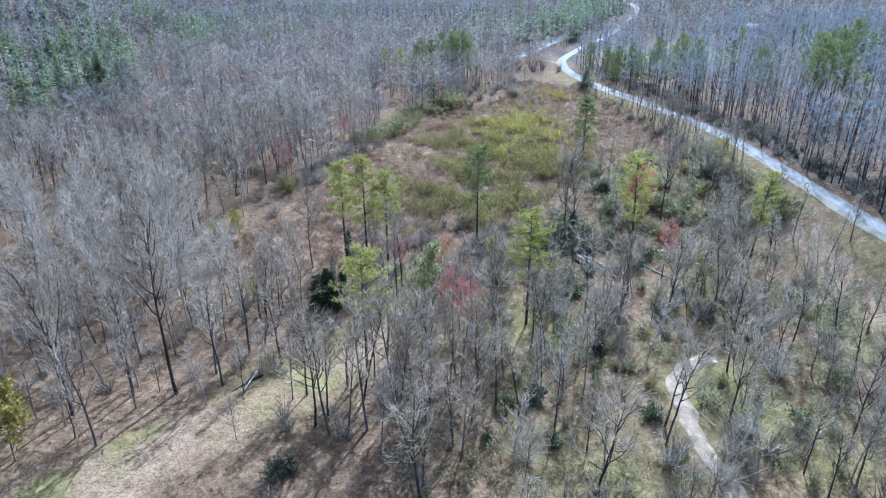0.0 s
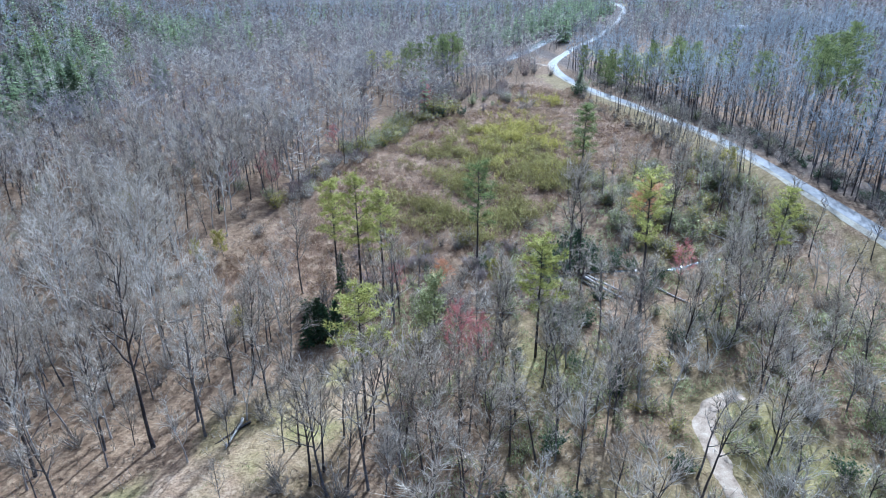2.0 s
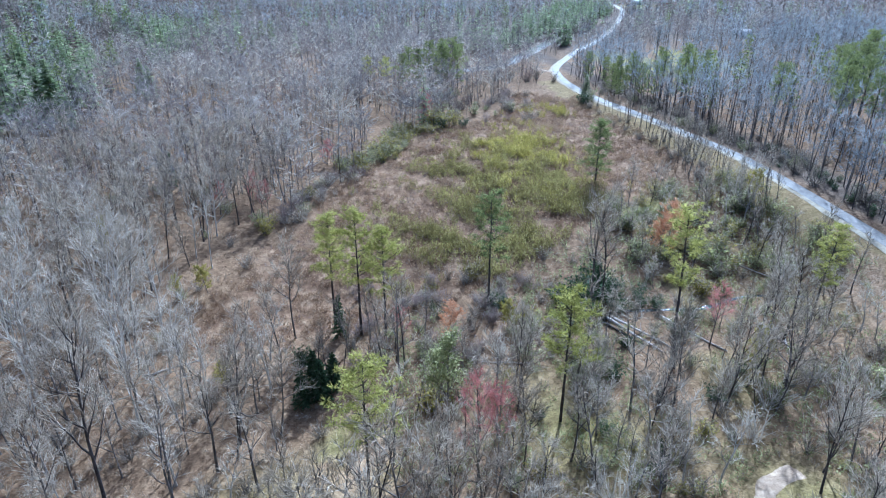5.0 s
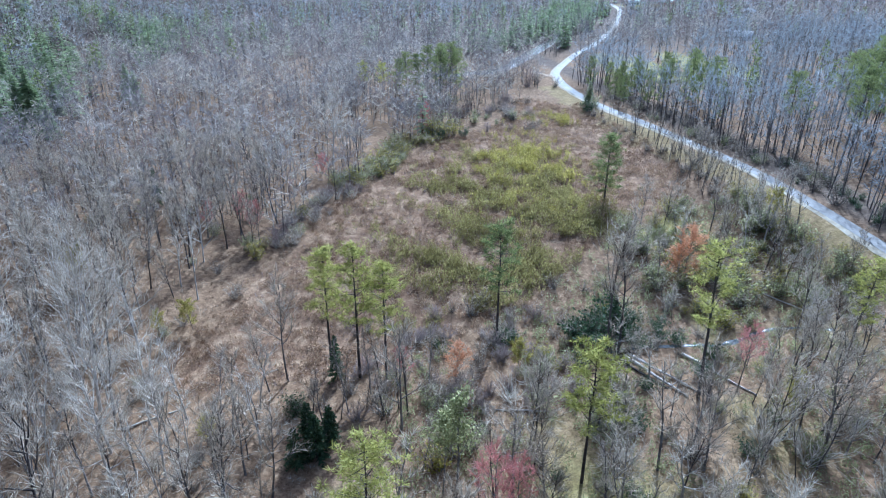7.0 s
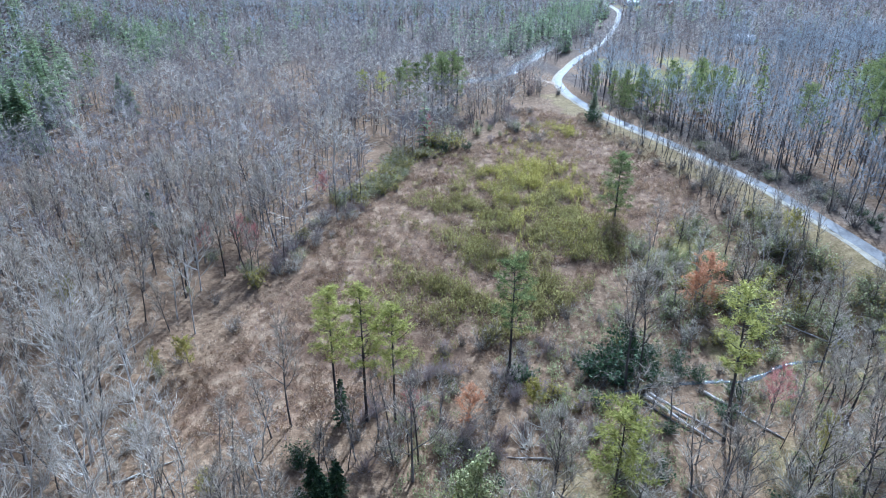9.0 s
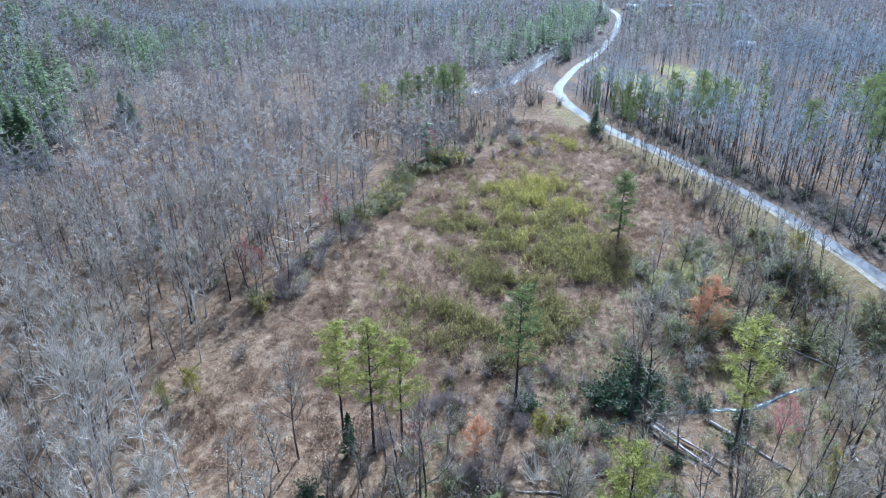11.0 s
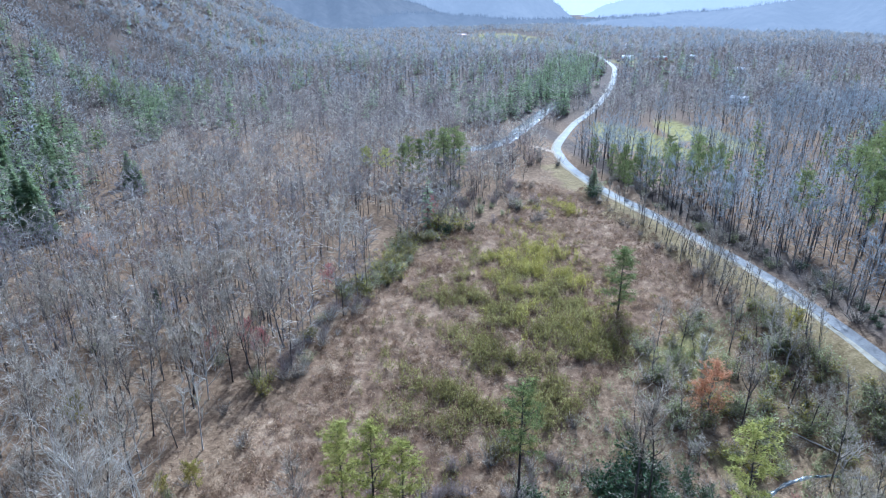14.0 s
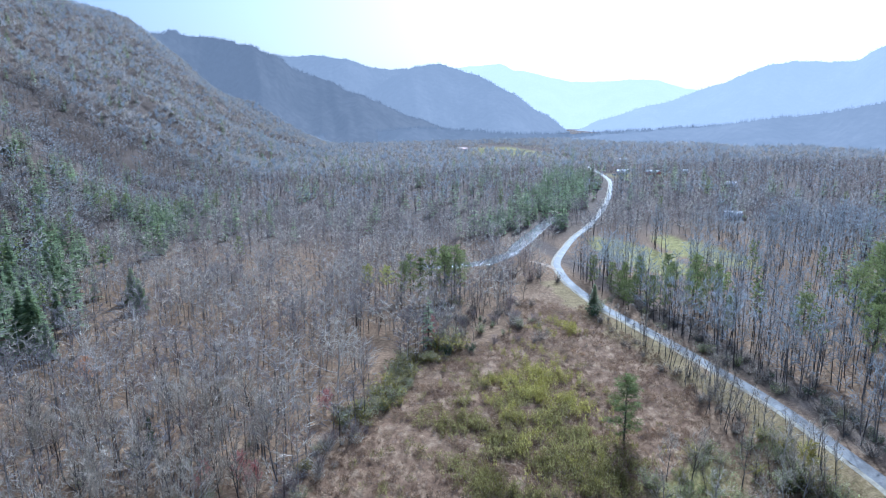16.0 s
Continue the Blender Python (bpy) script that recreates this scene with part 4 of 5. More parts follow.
# the rest of the close woods, joined
random.seed(27)
THIN = []
for k, (h, spread, pale) in enumerate(((14, 0.3, 0), (17, 0.26, 0), (11, 0.34, 0), (16, 0.32, 1), (13, 0.28, 1))):
    wood, fine = bare_tree(h, spread, 9, 160 + k, 0.3, 0.05, 5, 6)
    wood.m, fine.m = [2 if pale else 0] * len(wood.f), [3 if pale else 1] * len(fine.f)
    wood.f += [(a + len(wood.v), b + len(wood.v), c + len(wood.v)) for a, b, c in fine.f]
    wood.v, wood.m = wood.v + fine.v, wood.m + fine.m
    THIN.append(wood)
random.seed(28)
rows = []
for count, x0, x1, y0, y1, low, high in ((45, -66, -10, 0, 48, 0.7, 1.05), (75, -90, -14, 46, 128, 0.7, 1.2), (45, 16, 86, -24, 42, 0.5, 0.95), (18, 60, 98, 30, 90, 0.5, 0.85)):
    made = 0
    for _ in range(count * 14):
        x, y = rnd(x0, x1), rnd(y0, y1)
        if made < count and field_depth(x, y) == 0 and not in_field(x + 3, y) and off_line(x, y, TRAIL) > 2.6 and off_line(x, y, LANE) > 5 and abs(x - road_x(y)) > 6 and free_spot(x, y, 2.2):
            made += 1
            rows.append((random.randrange(5), x, y, land(x, y), rnd(0, 6.3), rnd(0.85, 1.2), rnd(low, high)))
scatter("leafless_woods", THIN, rows, [BARK, TWIG, BARK_PALE, TWIG_PALE], "slender grey and white-barked leafless trees over leaf litter", "woods")

# ---- shrubs that can be told apart ----
random.seed(33)
SHRUB_LABEL = {"bare": "grey twiggy shrub without leaves", "brown": "brown leafless brush clump", "yellow": "yellow-green shrub in new leaf", "green": "rounded green shrub in young leaf",
               "dark": "dark evergreen laurel shrub in shade", "pale": "pale grey brushy shrub with bleached twigs", "olive": "low olive-brown shrub of the field edge"}


made_bushes, more_bushes = [0], {kind: [] for kind in SHRUBS}


def bush(kind, x, y, h, wide=1.0):
    """A shrub of its own, or, past three hundred, one of the joined thicket."""
    made_bushes[0] += 1
    if made_bushes[0] > 295:
        k = random.randrange(2)
        more_bushes[kind].append((k, x, y, land(x, y) - 0.05, rnd(0, 6.3), h / THICKET[kind][k][0] * wide, h / THICKET[kind][k][0]))
        return
    plant("shrub", random.choice(SHRUBS[kind]), x, y, h, SHRUB_LABEL[kind], "shrub", kind + " shrubs", wide=wide)


def bushes(kind, count, x0, x1, y0, y1, h0, h1, ok=None):
    made = 0
    for _ in range(count * 10):
        x, y = rnd(x0, x1), rnd(y0, y1)
        if made >= count:
            break
        if off_line(x, y, TRAIL) < 2.4 or off_line(x, y, LANE) < 3.5 or (ok and not ok(x, y)):
            continue
        made += 1
        bush(kind, x, y, rnd(h0, h1), rnd(0.9, 1.4))


def off_field(x, y):
    return field_depth(x, y) < 2


for x, y, h, kind in ((-16, 84, 4.5, "yellow"), (-17.5, 87, 4, "green"), (35, 158, 7.5, "yellow"), (39, 160, 7, "yellow"), (31, 160, 6, "yellow"), (36, 163, 8.5, "green"), (33, 156, 5, "dark"), (41, 157, 4, "dark"), (28, 152, 3.5, "yellow"),
                      (70, 232, 6, "bare"), (78, 236, 7, "bare"), (84, 230, 6, "brown"), (90, 236, 6, "bare"), (95, 226, 5, "bare"), (92, 180, 5, "dark"), (96, 184, 6, "green"), (13, 31, 6, "green"), (16, 29, 5, "green"),
                      (11, 27, 5, "yellow")):
    bush(kind, x, y, h)
for x, y, h in ((-9, -8.7, 2.6), (-7.5, -8, 2.0), (-7, 39, 3), (-4.5, 31, 3), (42.5, 52, 5.5), (39, 51, 4.5), (44, 54.5, 5), (46, 51, 5), (48.5, 53, 4.5), (47, 56, 5), (-7, 41, 3.5)):
    bush("dark", x, y, h, 1.1)
for x, y, h in ((45, -12, 5.5), (48, -9, 5), (41, -16, 5), (36, -13, 4.5), (63, 12, 5), (66, 15, 5.5), (71, 6, 5), (75, 20, 5), (58, 20, 5), (52, 14, 4.5), (55, 24, 5), (68, 24, 4.5), (20, -10, 4), (29, 5, 4.5),
                (24, 38, 4), (28, 41, 4), (14, 40, 3.5), (70, -4, 5), (35, 24, 4.5), (60, 2, 4.5)):
    bush("pale", x, y, h, 1.3)
for k in range(96):
    t = (k + rnd(0, 1)) / 96
    w = noise.noise((t * 9, 0, 3))
    x, y, back = -12 + 42 * t + 3 * w, 86 + 68 * t - 2 * w, rnd(-1.5, 9) * (0.5 + t * 0.6)
    bush(("yellow", "yellow", "green", "yellow", "olive", "yellow", "green")[k % 7] if t > 0.42 or k % 9 == 0 else ("bare", "brown", "pale")[k % 3], x - back * 0.85, y + back * 0.5, rnd(1.4, 3.6) + 1.2 * (t > 0.42), rnd(1.1, 1.7))
bushes("bare", 75, -10, 80, -25, 45, 2.0, 4.5, off_field)
bushes("green", 55, 10, 80, -22, 44, 1.6, 4.2, off_field)
bushes("dark", 22, 15, 60, -12, 54, 1.5, 3.2, off_field)
bushes("yellow", 18, 20, 75, -15, 60, 1.5, 3.0, off_field)
bushes("bare", 36, 12, 62, 44, 66, 2.0, 3.6)
bushes("brown", 60, 0, 36, 35, 60, 1.6, 3.2)
bushes("green", 78, 58, 97, 50, 94, 2.2, 5.0, off_field)
bushes("yellow", 40, 58, 97, 50, 94, 2.0, 4.0, off_field)
bushes("bare", 16, 58, 97, 40, 94, 2.0, 4.2, off_field)
bushes("dark", 12, 38, 56, 47, 56, 2.5, 4.0)
bushes("bare", 40, -70, -10, 10, 100, 1.5, 3.6, off_field)
bushes("green", 20, -75, -16, 50, 130, 1.5, 3.2, off_field)
bushes("bare", 30, 89, 99, 84, 180, 1.5, 3.5, lambda x, y: x < road_x(y) - 5)
bushes("green", 16, 103, 116, 60, 215, 2.0, 4.0, lambda x, y: x > road_x(y) + 4.5)
bushes("bare", 85, 106, 126, 40, 210, 2.0, 4.5, lambda x, y: 4.5 < x - road_x(y) < 18)
bushes("dark", 30, 108, 124, 40, 120, 1.2, 2.8, lambda x, y: 5 < x - road_x(y) < 14)
bushes("bare", 30, 30, 74, 160, 200, 2.0, 4.5)
bushes("brown", 24, 24, 70, 162, 204, 2.0, 4.0)
bushes("green", 14, 30, 72, 166, 204, 2.0, 4.0)
bushes("pale", 26, -62, -18, 16, 62, 1.8, 3.8, off_field)
bushes("bare", 30, 20, 85, -26, 30, 1.8, 4.0, off_field)
bushes("bare", 30, -62, -16, -6, 60, 1.5, 3.2, off_field)


LEAVES_OF = {"yellow": LEAF_YELLOW, "green": LEAF_GREEN, "dark": NEEDLE_DARK, "olive": LEAF_OLIVE}


def joined(shapes):
    """One shape of several, each with its own material index."""
    out = Shape()
    for k, some in enumerate(shapes):
        base = len(out.v)
        out.v += some.v
        out.f += [(a + base, b + base, c + base) for a, b, c in some.f]
        out.m += [k] * len(some.f)
    return out


def thickets():
    for kind, rows in more_bushes.items():
        if rows:
            wood = TWIG_BROWN if kind == "brown" else TWIG_PALE if kind == "pale" else BARK
            scatter(kind + "_thicket", [joined(some[1:]) for some in THICKET[kind]], rows, [wood, wood if kind in ("brown", "pale") else TWIG, LEAVES_OF.get(kind, TWIG)],
                    "thicket of many close-grown shrubs, " + SHRUB_LABEL[kind], "thicket")


thickets()

# ---- the dry field ----
random.seed(41)
TUFTS = [tuft(0.9, 0.9, 10, 400, 0.09), tuft(0.7, 1.1, 10, 401, 0.10, 0.7), tuft(1.1, 0.7, 9, 402, 0.07)]
spots = []
for _ in range(60000):
    x, y = rnd(-32, 98), rnd(42, 206)
    d = field_depth(x, y) if in_field(x, y) else -1
    if d < 0 or len(spots) > 9000:
        continue
    n = noise.noise((x * 0.13, y * 0.13, 1))
    if rnd(0, 1) < 0.35 + 0.8 * n:
        spots.append((random.randrange(3), x, y, land(x, y), rnd(0, 6.3), rnd(0.6, 1.3), rnd(0.4, 1.1)))
pale = [row for row in spots if noise.noise((row[1] * 0.22 + row[2] * 0.10, row[2] * 0.05, 21)) > 0.22]
scatter("pale_field_grass", TUFTS, pale, [STRAW_PALE], "pale dead grass lying in streaks over the field", "grass")
scatter("dry_field_stalks", TUFTS, spots, [STRAW], "dry brown brush and broken stalks covering the field", "brush")

BRUSH = []
for k in range(4):
    wood, fine, green = shrub(1.3, 1.5, 3, 0, 420 + k, 0.12, 0.05)
    BRUSH.append(fine)
spots = []
for _ in range(9000):
    x, y = rnd(-30, 97), rnd(44, 204)
    if in_field(x, y) and noise.noise((x * 0.09, y * 0.09, 6)) > -0.1:
        spots.append((random.randrange(4), x, y, land(x, y), rnd(0, 6.3), rnd(0.6, 1.2), rnd(0.4, 1.0)))
scatter("field_briars", BRUSH, spots[:1500], [TWIG_BROWN], "brown leafless briars in the field", "briars")


def leafy_clump(seed, leaves, size):
    random.seed(seed)
    s = Shape()
    for _ in range(7):
        s.blade(Vector((rnd(-0.2, 0.2), rnd(-0.2, 0.2), -0.1)), Vector((rnd(-0.6, 0.6), rnd(-0.6, 0.6), rnd(0.9, 1.5))), 0.05, 0)
    for _ in range(leaves):
        t, r, z = rnd(0, 6.3), rnd(0.1, 0.75) ** 0.7, rnd(0.15, 1.5)
        s.blade(Vector((math.cos(t) * r, math.sin(t) * r, z)), Vector((rnd(-0.4, 0.4), rnd(-0.4, 0.4), rnd(0.1, 1))).normalized() * size * rnd(0.7, 1.5), size * 0.4, 1)
    return s


CLUMPS = [leafy_clump(440 + k, 46, 0.33) for k in range(4)]


def mounds():
    """Knee-high mounds of dead briar, closer together in drifts, all over the field."""
    random.seed(46)
    rows = []
    for _ in range(9000):
        x, y = rnd(-30, 97), rnd(44, 204)
        if len(rows) < 2600 and in_field(x, y) and rnd(-0.25, 0.6) < noise.noise((x * 0.11, y * 0.11, 17)) + 0.2:
            rows.append((random.randrange(4), x, y, land(x, y) - 0.1, rnd(0, 6.3), rnd(0.8, 1.7), rnd(0.4, 0.85)))
    scatter("briar_mounds", CLUMPS, rows, [TWIG_BROWN, STRAW], "reddish-brown mounds of dead briar over the field", "briars")


mounds()


def patch(name, x0, x1, y0, y1, tries, want, mat, label, h0, h1):
    random.seed(len(name) * 13)
    rows = []
    for _ in range(tries):
        x, y = rnd(x0, x1), rnd(y0, y1)
        if rnd(0, 1) < want(x, y):
            rows.append((random.randrange(4), x, y, land(x, y), rnd(0, 6.3), rnd(0.7, 1.5), rnd(h0, h1)))
    scatter(name, CLUMPS, rows, [TWIG_BROWN, mat], label, "shrubs")


def bell(x, y, cx, cy, sx, sy):
    return math.exp(-(((x - cx) / sx) ** 2) - ((y - cy) / sy) ** 2)


patch("yellow_field_shrubs", 25, 85, 80, 190, 8500, lambda x, y: in_field(x, y) * max(0, 0.55 + 1.6 * noise.noise((x * 0.16, y * 0.10, 3))) * (1.0 * bell(x, y, 56, 132, 7, 17) + 0.8 * bell(x, y, 46, 126, 6, 9) + 0.5 * bell(x, y, 78, 172, 9, 6) + 0.2 * bell(x, y, 48, 106, 13, 18)),
      LEAF_YELLOW, "yellow-green willow shrubs in the middle of the field", 0.9, 1.9)
patch("olive_field_shrubs", 0, 80, 56, 150, 14000, lambda x, y: in_field(x, y) * 2.2 * max(0, 0.5 + 1.4 * noise.noise((x * 0.12, y * 0.12, 13))) * (0.9 * bell(x, y, 44, 100, 17, 28) + 0.7 * bell(x, y, 26, 74, 18, 15)) * (0.6 + noise.noise((x * 0.15, y * 0.15, 8))),
      LEAF_OLIVE, "low olive-green shrubs spreading over the field", 0.7, 1.6)
patch("green_undergrowth", 5, 100, -26, 95, 6000, lambda x, y: (not in_field(x, y)) * (off_line(x, y, TRAIL) > 2.4) * (abs(x - road_x(y)) > 6) * (0.35 + 0.7 * noise.noise((x * 0.07, y * 0.07, 5))),
      LEAF_GREEN, "low green undergrowth on the creek bottom", 0.4, 1.2)

# ---- grass, litter and brush under the trees ----
random.seed(51)
rows, litter = [], []
for _ in range(19000):
    x, y = rnd(-70, 100), rnd(-70, 130)
    if (y > -25 and out_of_wedge(x, y)) or in_field(x, y) or off_line(x, y, TRAIL) < 2.2 or abs(x - road_x(y)) < 5:
        continue
    _, turf, soil, _ = zone(x, y)
    row = (random.randrange(3), x, y, land(x, y), rnd(0, 6.3), rnd(0.5, 1.2), rnd(0.2, 0.55))
    if turf > 0.3 and rnd(0, 1) < turf * 0.8:
        rows.append(row)
    elif rnd(0, 1) < 0.75 * (1 - soil):
        litter.append((*row[:6], row[6] * rnd(0.4, 1.3)))
scatter("woodland_grass", TUFTS, rows, [GRASS], "tufts of yellowing green grass under the trees", "grass")
scatter("woodland_litter", TUFTS, litter, [LITTER], "dead stalks, leaves and brush under the trees", "litter")
random.seed(52)
rows = []
for k in range(3600):
    x, y = (rnd(-110, 240), rnd(-26, 260)) if k < 2300 else (rnd(-60, 95), rnd(-26, 70))
    if out_of_wedge(x, y) or in_field(x, y) or off_line(x, y, TRAIL) < 2.5 or off_line(x, y, LANE) < 4 or -8 < road_x(y) - x + 1 < 8 or in_meadow(x, y):
        continue
    rows.append((random.randrange(4), x, y, land(x, y), rnd(0, 6.3), rnd(0.8, 1.6), rnd(0.7, 1.7)))
scatter("woodland_brush", BRUSH, rows, [TWIG], "grey twiggy brush under the bare trees", "brush")

# ---- evergreens scattered through the woods ----
def off_water(x, y):
    return off_line(x, y, RIVER[::6]) > 4.0 if y > 245 else True


random.seed(81)
GREENS = [layered_conifer(h, h * 0.23, 10, 5, 540 + k) for k, h in enumerate((17, 21, 15))]
rows = []
for _ in range(11000):
    x, y = rnd(-420, 420), rnd(150, 1000)
    if out_of_wedge(x, y) or in_meadow(x, y) or abs(x - road_x(y)) < 9 or in_field(x, y) or not off_water(x, y):
        continue
    side = road_x(y) - x
    want = 0.8 if 330 < y < 640 and 14 < side < 75 and x > 60 else 0.0
    want = max(want, (0.55 + 1.5 * noise.noise((x * 0.02, y * 0.02, 31))) if x < -84 and y < 460 else 0, 0.05 if y > 330 else 0.0)
    want = max(want, 0.35 * max(0, noise.noise((x * 0.012, y * 0.012, 12)) - 0.15))
    if rnd(0, 1) < want:
        rows.append((random.randrange(3), x, y, land(x, y), rnd(0, 6.3), rnd(0.8, 1.2), rnd(0.6, 1.15)))
EVERGREEN = [(r[1], r[2]) for r in rows]
scatter("evergreen_woods", GREENS, rows, [BARK_DARK, NEEDLE_BLUE], "dark green conifers standing among the bare woods", "woods")
PLUMES = [simple_pine(h, 2.8, 26, 550 + k, 0.5) for k, h in enumerate((20, 23, 18))]
random.seed(82)
rows = []
for _ in range(1100):
    x, y = rnd(-160, 420), rnd(60, 420)
    if out_of_wedge(x, y) or in_meadow(x, y) or abs(x - road_x(y)) < 9 or in_field(x, y) or not off_water(x, y):
        continue
    if rnd(0, 1) < (0.30 if x > 115 and y < 200 else 0.18 if x < -90 else 0.03 if y > 230 else 0):
        rows.append((random.randrange(3), x, y, land(x, y), rnd(0, 6.3), rnd(0.8, 1.2), rnd(0.7, 1.1)))
EVERGREEN += [(r[1], r[2]) for r in rows]
scatter("pine_woods", PLUMES, rows, [BARK_DARK, NEEDLE], "green pines standing among the bare woods", "woods")


# ---- woods of the middle distance ----
random.seed(61)
MIDDLE = [simple_bare(h, h * 0.38, 10, 11, 500 + k, 0.12, 0.13, 0.22, wood, twig) for k, (h, wood, twig) in enumerate(((15, 0, 1), (18, 5, 2), (19, 0, 1), (13, 5, 3), (16, 6, 4)))]
rows = []


def wood_spots(x0, x1, y0, y1, gap, ok, into, kinds, h0=0.55, h1=1.0):
    y = y0
    while y < y1:
        x = x0
        while x < x1:
            px, py = x + rnd(-0.48, 0.48) * gap, y + rnd(-0.48, 0.48) * gap
            if not out_of_wedge(px, py) and not in_field(px, py) and not in_meadow(px, py) and (px - road_x(py) > 4.6 or road_x(py) - px > 8) and ok(px, py) and in_the_clear(px, py) and (int(px // 6), int(py // 6)) not in GROWN and noise.noise((px * 0.045, py * 0.045, 15)) < 0.33:
                into.append((random.randrange(kinds), px, py, land(px, py), rnd(0, 6.3), rnd(0.8, 1.2), rnd(h0, h1)))
            x += gap
        y += gap


GROWN = {(int(x // 6), int(y // 6)) for x, y in EVERGREEN}
wood_spots(-130, 8, 92, 240, 4.6, lambda x, y: x < 20 - 0.1 * y or field_depth(x + 4, y) == 0, rows, 5)
wood_spots(8, 100, 174, 300, 5.2, lambda x, y: y > 178 + 0.4 * (x - 30) * (x > 30) and not (72 < x < 104 and y < 225) and off_water(x, y), rows, 5)
wood_spots(6, 40, 138, 180, 3.6, lambda x, y: not in_field(x + 3, y - 2), rows, 5, 0.5, 0.9)
wood_spots(-190, 330, 240, 420, 6.4, lambda x, y: (y > 300 or not 8 < x < 100) and not (y < 300 and x > 100) and off_water(x, y), rows, 5)
scatter("middle_woods", MIDDLE, rows, [BARK, TWIG_GREY, TWIG_DARK, TWIG_BROWN, TWIG_PALE, BARK_DARK, BARK_PALE], "leafless grey woods on the valley floor", "woods")

TALL = [simple_bare(h, h * 0.30, 10, 9, 560 + k, 0.11, 0.18, 0.22, wood, twig) for k, (h, wood, twig) in enumerate(((17, 0, 1), (20, 5, 2), (18, 0, 1), (12, 0, 3), (19, 6, 4)))]
random.seed(64)
rows = []
wood_spots(101, 136, 40, 245, 4.0, lambda x, y: 4.6 < x - road_x(y) < 26, rows, 5, 0.65, 1.25)
wood_spots(116, 330, 20, 300, 5.6, lambda x, y: x - road_x(y) >= 26, rows, 5, 0.75, 1.2)
scatter("roadside_woods", TALL, rows, [BARK, TWIG_HAZED, TWIG_HAZED, TWIG_GREY, TWIG_HAZED, BARK_DARK, BARK], "tall leafless trees beyond the road, twigs tinted blue-grey for haze", "woods")

# ---- woods far off ----
random.seed(71)
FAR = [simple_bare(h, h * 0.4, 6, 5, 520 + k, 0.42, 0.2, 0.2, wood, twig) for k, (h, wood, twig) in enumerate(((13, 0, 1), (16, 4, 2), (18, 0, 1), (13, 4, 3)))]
rows = []
wood_spots(-420, 620, 420, 700, 9.2, off_water, rows, 4, 0.8, 1.25)
wood_spots(-330, -130, 150, 420, 7.0, lambda x, y: True, rows, 4, 0.7, 1.2)
wood_spots(260, 560, 60, 420, 9.0, lambda x, y: True, rows, 4, 0.8, 1.2)
wood_spots(-430, -80, 280, 690, 7.4, lambda x, y: x < blend(y, *FOOT) - 10, rows, 4, 0.6, 1.0)
scatter("far_woods", FAR, rows, [BARK, TWIG_GREY, TWIG_HAZED, TWIG_BROWN, BARK_DARK], "leafless woods on the far valley floor and hill", "woods")

random.seed(72)
CROWNS = [far_crown(h, 6.0, 15, 530 + k, 0.75, twig) for k, (h, twig) in enumerate(((14, 1), (17, 2), (15, 1), (13, 3)))]
rows = []
wood_spots(-660, 1000, 690, 1480, 9.8, lambda x, y: True, rows, 4, 0.75, 1.25)
wood_spots(-620, 60, 690, 1340, 6.6, lambda x, y: x < blend(y, *FOOT) - 5, rows, 4, 0.7, 1.1)
scatter("hillside_woods", CROWNS, rows, [TWIG_DARK, TWIG_GREY, TWIG_HAZED, TWIG], "leafless woods covering the hill and the far valley", "woods")

# ---- fallen trees ----
def fallen_log(points, radius, mat, label, roots=False, stubs=5, seed=0):
    """A fallen trunk that tapers and carries broken branch stubs; roots: the torn-up plate at its foot."""
    random.seed(900 + seed)
    x, y = points[0]
    root = new("fallen_log")
    root.location = (x, y, land(x, y))
    tagged(root, label, "log", "fallen logs")
    s = Shape()
    line = []
    for k in range(9):
        f = k / 8
        px, py = points[0][0] + (points[1][0] - x) * f, points[0][1] + (points[1][1] - y) * f
        line.append(Vector((px - x + rnd(-0.1, 0.1), py - y + rnd(-0.1, 0.1), land(px, py) - land(x, y) + radius * (0.9 - 0.4 * f) + (0.5 if roots else 0.1) * (1 - f))))
    s.tube(line, [radius * (1 - 0.6 * k / 8) for k in range(9)], 8)
    part("log_trunk", shape_mesh("log_trunk", s, mat), root)
    for k in range(stubs):
        f = rnd(0.35, 0.95)
        p = line[int(f * 8)]
        b = Shape()
        limb(b, p, Vector((rnd(-1, 1), rnd(-1, 1), rnd(0.1, 0.9))).normalized(), rnd(0.8, 2.4), radius * 0.3, 3, 4)
        part("branch_stub", shape_mesh("branch_stub", b, mat), root)
    if roots:
        b = Shape()
        way = (line[0] - line[1]).normalized()
        for k in range(46):
            d = turned(way, radians(rnd(40, 100)), rnd(0, 6.3))
            b.blade(line[0] + Vector((rnd(-0.2, 0.2), rnd(-0.2, 0.2), rnd(-0.1, 0.3))), d * rnd(0.6, 1.4), 0.35)
        part("root_plate", shape_mesh("root_plate", b, ROOT_SOIL), root, "dark torn-up root plate")


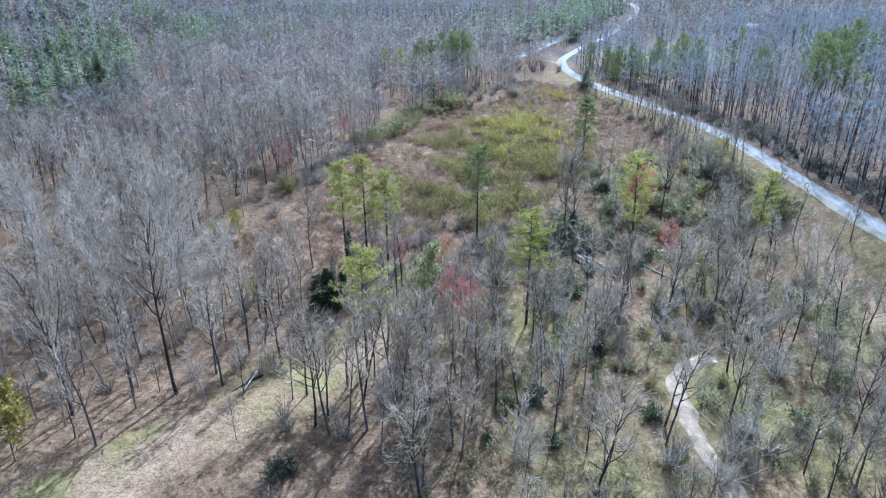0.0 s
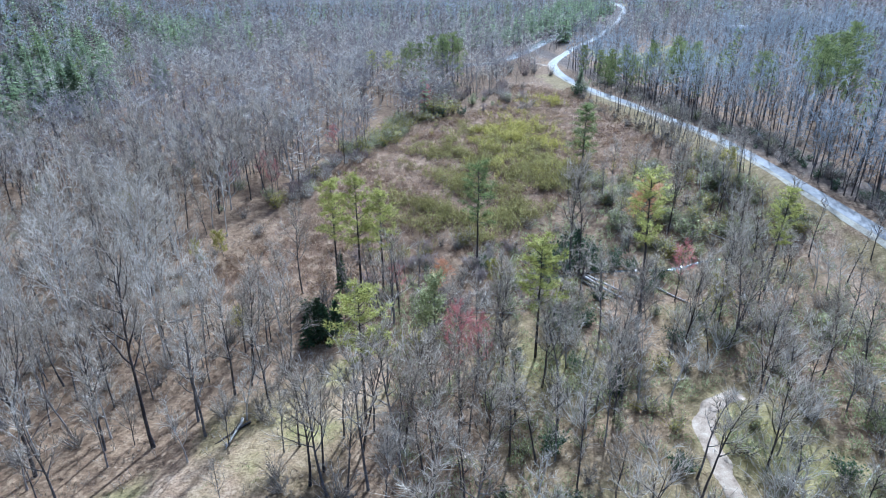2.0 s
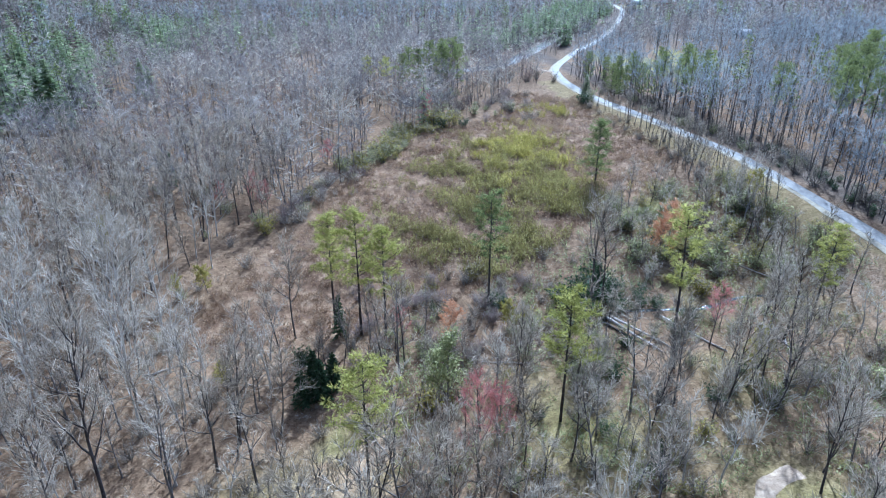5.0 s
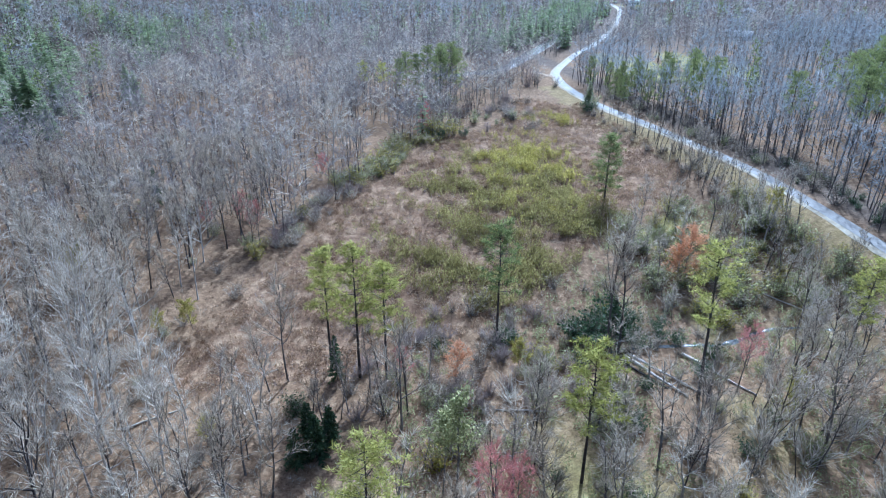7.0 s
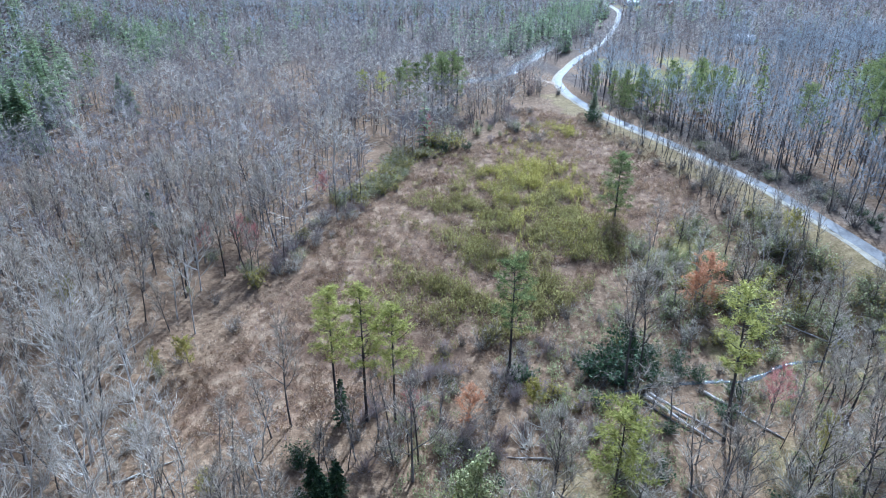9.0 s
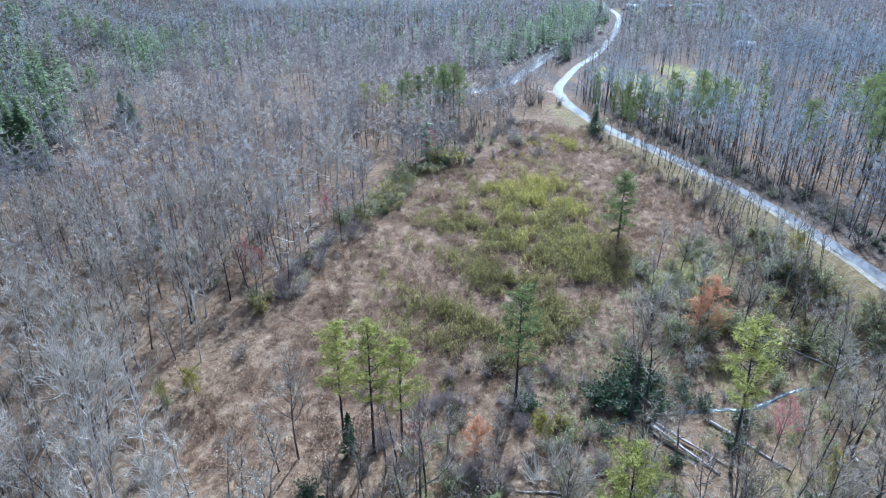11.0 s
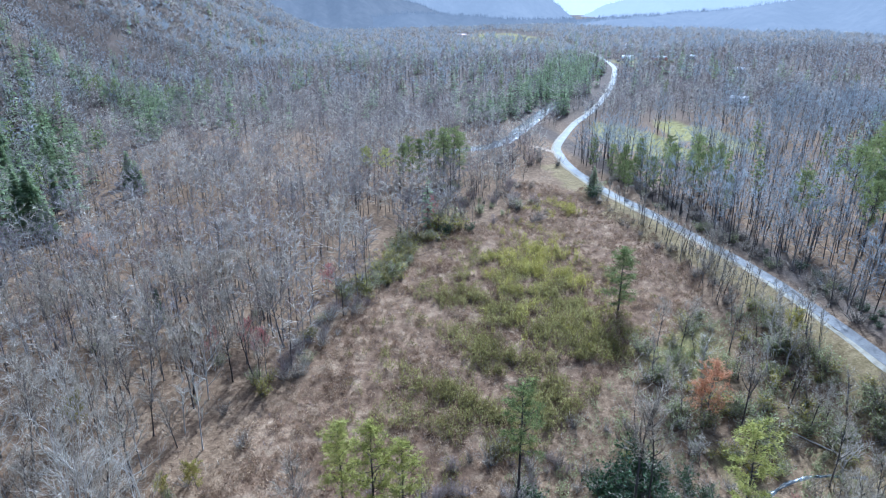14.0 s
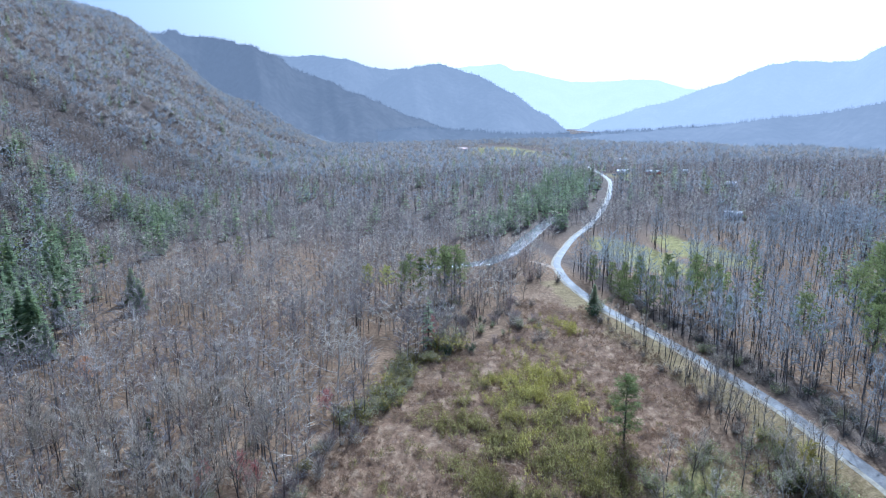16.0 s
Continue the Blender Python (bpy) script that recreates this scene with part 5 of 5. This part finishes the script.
fallen_log(((44.3, 44.7), (49.5, 34)), 0.30, DEADWOOD, "pale barkless fallen log lying by the creek", True, 4, 1)
fallen_log(((45.2, 45.0), (51.5, 35)), 0.26, DEADWOOD, "pale barkless fallen log lying by the creek", True, 4, 2)
fallen_log(((43.8, 43.8), (47.5, 36.5)), 0.20, BARK_DARK, "dark fallen log with broken stubs", False, 4, 3)
fallen_log(((54.0, 44.0), (60, 33.2)), 0.26, DEADWOOD, "long weathered fallen trunk across the brush", False, 6, 4)
fallen_log(((72.1, 36), (68.0, 28)), 0.17, BARK_PALE, "thin white fallen trunk on the ground", False, 2, 5)
fallen_log(((-14.2, 13), (-15.6, 7.2)), 0.22, BARK_PALE, "broken white log beside the lane", False, 5, 6)
fallen_log(((-13.2, 12.4), (-17, 8.6)), 0.18, BARK_DARK, "dark broken log beside the lane", False, 4, 7)
fallen_log(((61, -8), (57, -10.5)), 0.13, DEADWOOD, "pale fallen log in the brush", False, 3, 8)
fallen_log(((28, 34.5), (20.5, 36.5)), 0.16, DEADWOOD, "grey fallen trunk under the shrubs", False, 4, 9)
fallen_log(((84, 52), (77, 60)), 0.18, DEADWOOD, "grey fallen trunk near the road", False, 3, 10)
fallen_log(((-30, 40), (-22, 44)), 0.16, BARK_PALE, "pale fallen trunk on leaf litter", False, 3, 11)


# ---- houses and cars down the valley ----
def box(shape, lo, hi, mat=0):
    k = len(shape.v)
    shape.v += [Vector((x, y, z)) for z in (lo[2], hi[2]) for y in (lo[1], hi[1]) for x in (lo[0], hi[0])]
    for a, b, c, d in ((0, 2, 3, 1), (4, 5, 7, 6), (0, 1, 5, 4), (2, 6, 7, 3), (0, 4, 6, 2), (1, 3, 7, 5)):
        shape.f += [(k + a, k + b, k + c), (k + a, k + c, k + d)]
        shape.m += [mat, mat]


def house(x, y, turn, long, deep, high, wall_mat, roof_mat, label):
    root = new("house")
    root.location, root.rotation_euler = (x, y, land(x, y) - 0.1), (0, 0, radians(turn))
    tagged(root, label, "house", "houses down the valley")
    w = Shape()
    box(w, (-long / 2, -deep / 2, -1.0), (long / 2, deep / 2, high))
    k = len(w.v)
    rise = deep * 0.28
    for sx in (-1, 1):
        w.v += [Vector((sx * long / 2, -deep / 2, high)), Vector((sx * long / 2, deep / 2, high)), Vector((sx * long / 2, 0, high + rise))]
    w.f += [(k, k + 1, k + 2), (k + 3, k + 5, k + 4)]
    w.m += [0, 0]
    part("wall", shape_mesh("house_wall", w, wall_mat), root)
    for sy in (-1, 1):
        r = Shape()
        e, o = deep / 2 + 0.5, long / 2 + 0.4
        slope = rise / (deep / 2)
        low, top = high - 0.5 * slope + 0.02, high + rise + 0.02
        r.v += [Vector(p) for p in ((-o, sy * e, low), (o, sy * e, low), (o, 0, top), (-o, 0, top), (-o, sy * e, low + 0.18), (o, sy * e, low + 0.18), (o, 0, top + 0.18), (-o, 0, top + 0.18))]
        for a, b, c, d in ((0, 1, 2, 3), (4, 5, 6, 7), (0, 1, 5, 4), (0, 3, 7, 4), (1, 2, 6, 5), (2, 3, 7, 6)):
            r.f += [(a, b, c), (a, c, d)]
            r.m += [0, 0]
        part("roof", shape_mesh("house_roof", r, roof_mat), root)
    for k in range(4):
        if k == 1:
            continue
        wx = -long / 2 + long * (k + 0.5) / 4
        g = Shape()
        box(g, (wx - 0.6, -deep / 2 - 0.05, 0.9), (wx + 0.6, -deep / 2 + 0.02, 2.1))
        part("window", shape_mesh("house_window", g, GLASS_DARK), root)
    d = Shape()
    wx = -long / 2 + long * 1.5 / 4
    box(d, (wx - 0.5, -deep / 2 - 0.06, 0.0), (wx + 0.5, -deep / 2 + 0.02, 2.05))
    part("door", shape_mesh("house_door", d, RED_WALL), root)


house(334, 652, -27, 12, 8, 3.2, WHITE_WALL, ROOF_METAL, "small white house beside the valley road")
house(366, 640, -60, 16, 7, 2.8, RED_WALL, ROOF_METAL, "long low building with a pale metal roof")
house(264, 348, -35, 11, 8, 3.0, WHITE_WALL, ROOF_METAL, "house with a pale roof among bare trees")
house(404, 640, -50, 10, 7, 2.8, WHITE_WALL, ROOF_METAL, "white house far off among bare trees")
house(258, 1180, -10, 18, 9, 3.4, WHITE_WALL, ROOF_RED, "far house with a red roof beside a meadow")
house(420, 820, -40, 13, 8, 3.2, WHITE_WALL, ROOF_METAL, "white farmhouse far down the valley")
house(372, 505, -45, 10, 7, 2.8, WHITE_WALL, ROOF_METAL, "pale-roofed cabin among bare trees")


def car(x, y, turn, mat, label):
    root = new("car")
    root.location, root.rotation_euler = (x, y, land(x, y) + 0.15), (0, 0, radians(turn))
    tagged(root, label, "car", "parked cars")
    b = Shape()
    side = [(-2.2, 0.35), (2.2, 0.35), (2.25, 0.85), (1.2, 0.98), (0.55, 1.5), (-1.2, 1.52), (-1.9, 1.0), (-2.25, 0.9)]
    k = len(b.v)
    b.v += [Vector((px, sy * (0.88 if pz < 1.2 else 0.7), pz)) for sy in (-1, 1) for px, pz in side]
    n = len(side)
    for i in range(n):
        j = (i + 1) % n
        b.f += [(i, j, n + j), (i, n + j, n + i)]
    for i in range(1, n - 1):
        b.f += [(0, i, i + 1), (n, n + i + 1, n + i)]
    b.m += [0] * len(b.f)
    part("body", shape_mesh("car_body", b, mat), root)
    g = Shape()
    box(g, (-1.1, -0.83, 1.05), (0.6, 0.83, 1.38))
    part("side_windows", shape_mesh("car_windows", g, GLASS_DARK), root)
    for wx in (-1.35, 1.35):
        for wy in (-0.8, 0.8):
            w = Shape()
            w.tube([Vector((wx, wy - 0.1, 0.33)), Vector((wx, wy + 0.1, 0.33))], [0.33, 0.33], 10)
            part("wheel", shape_mesh("car_wheel", w, RUBBER), root)


car(318, 640, 20, PAINT_DARK, "dark car parked by the road end")
car(322, 646, 60, PAINT_DARK, "dark pickup-sized car parked by the road end")
car(326, 640, 35, PAINT_WHITE, "white car parked by the house")
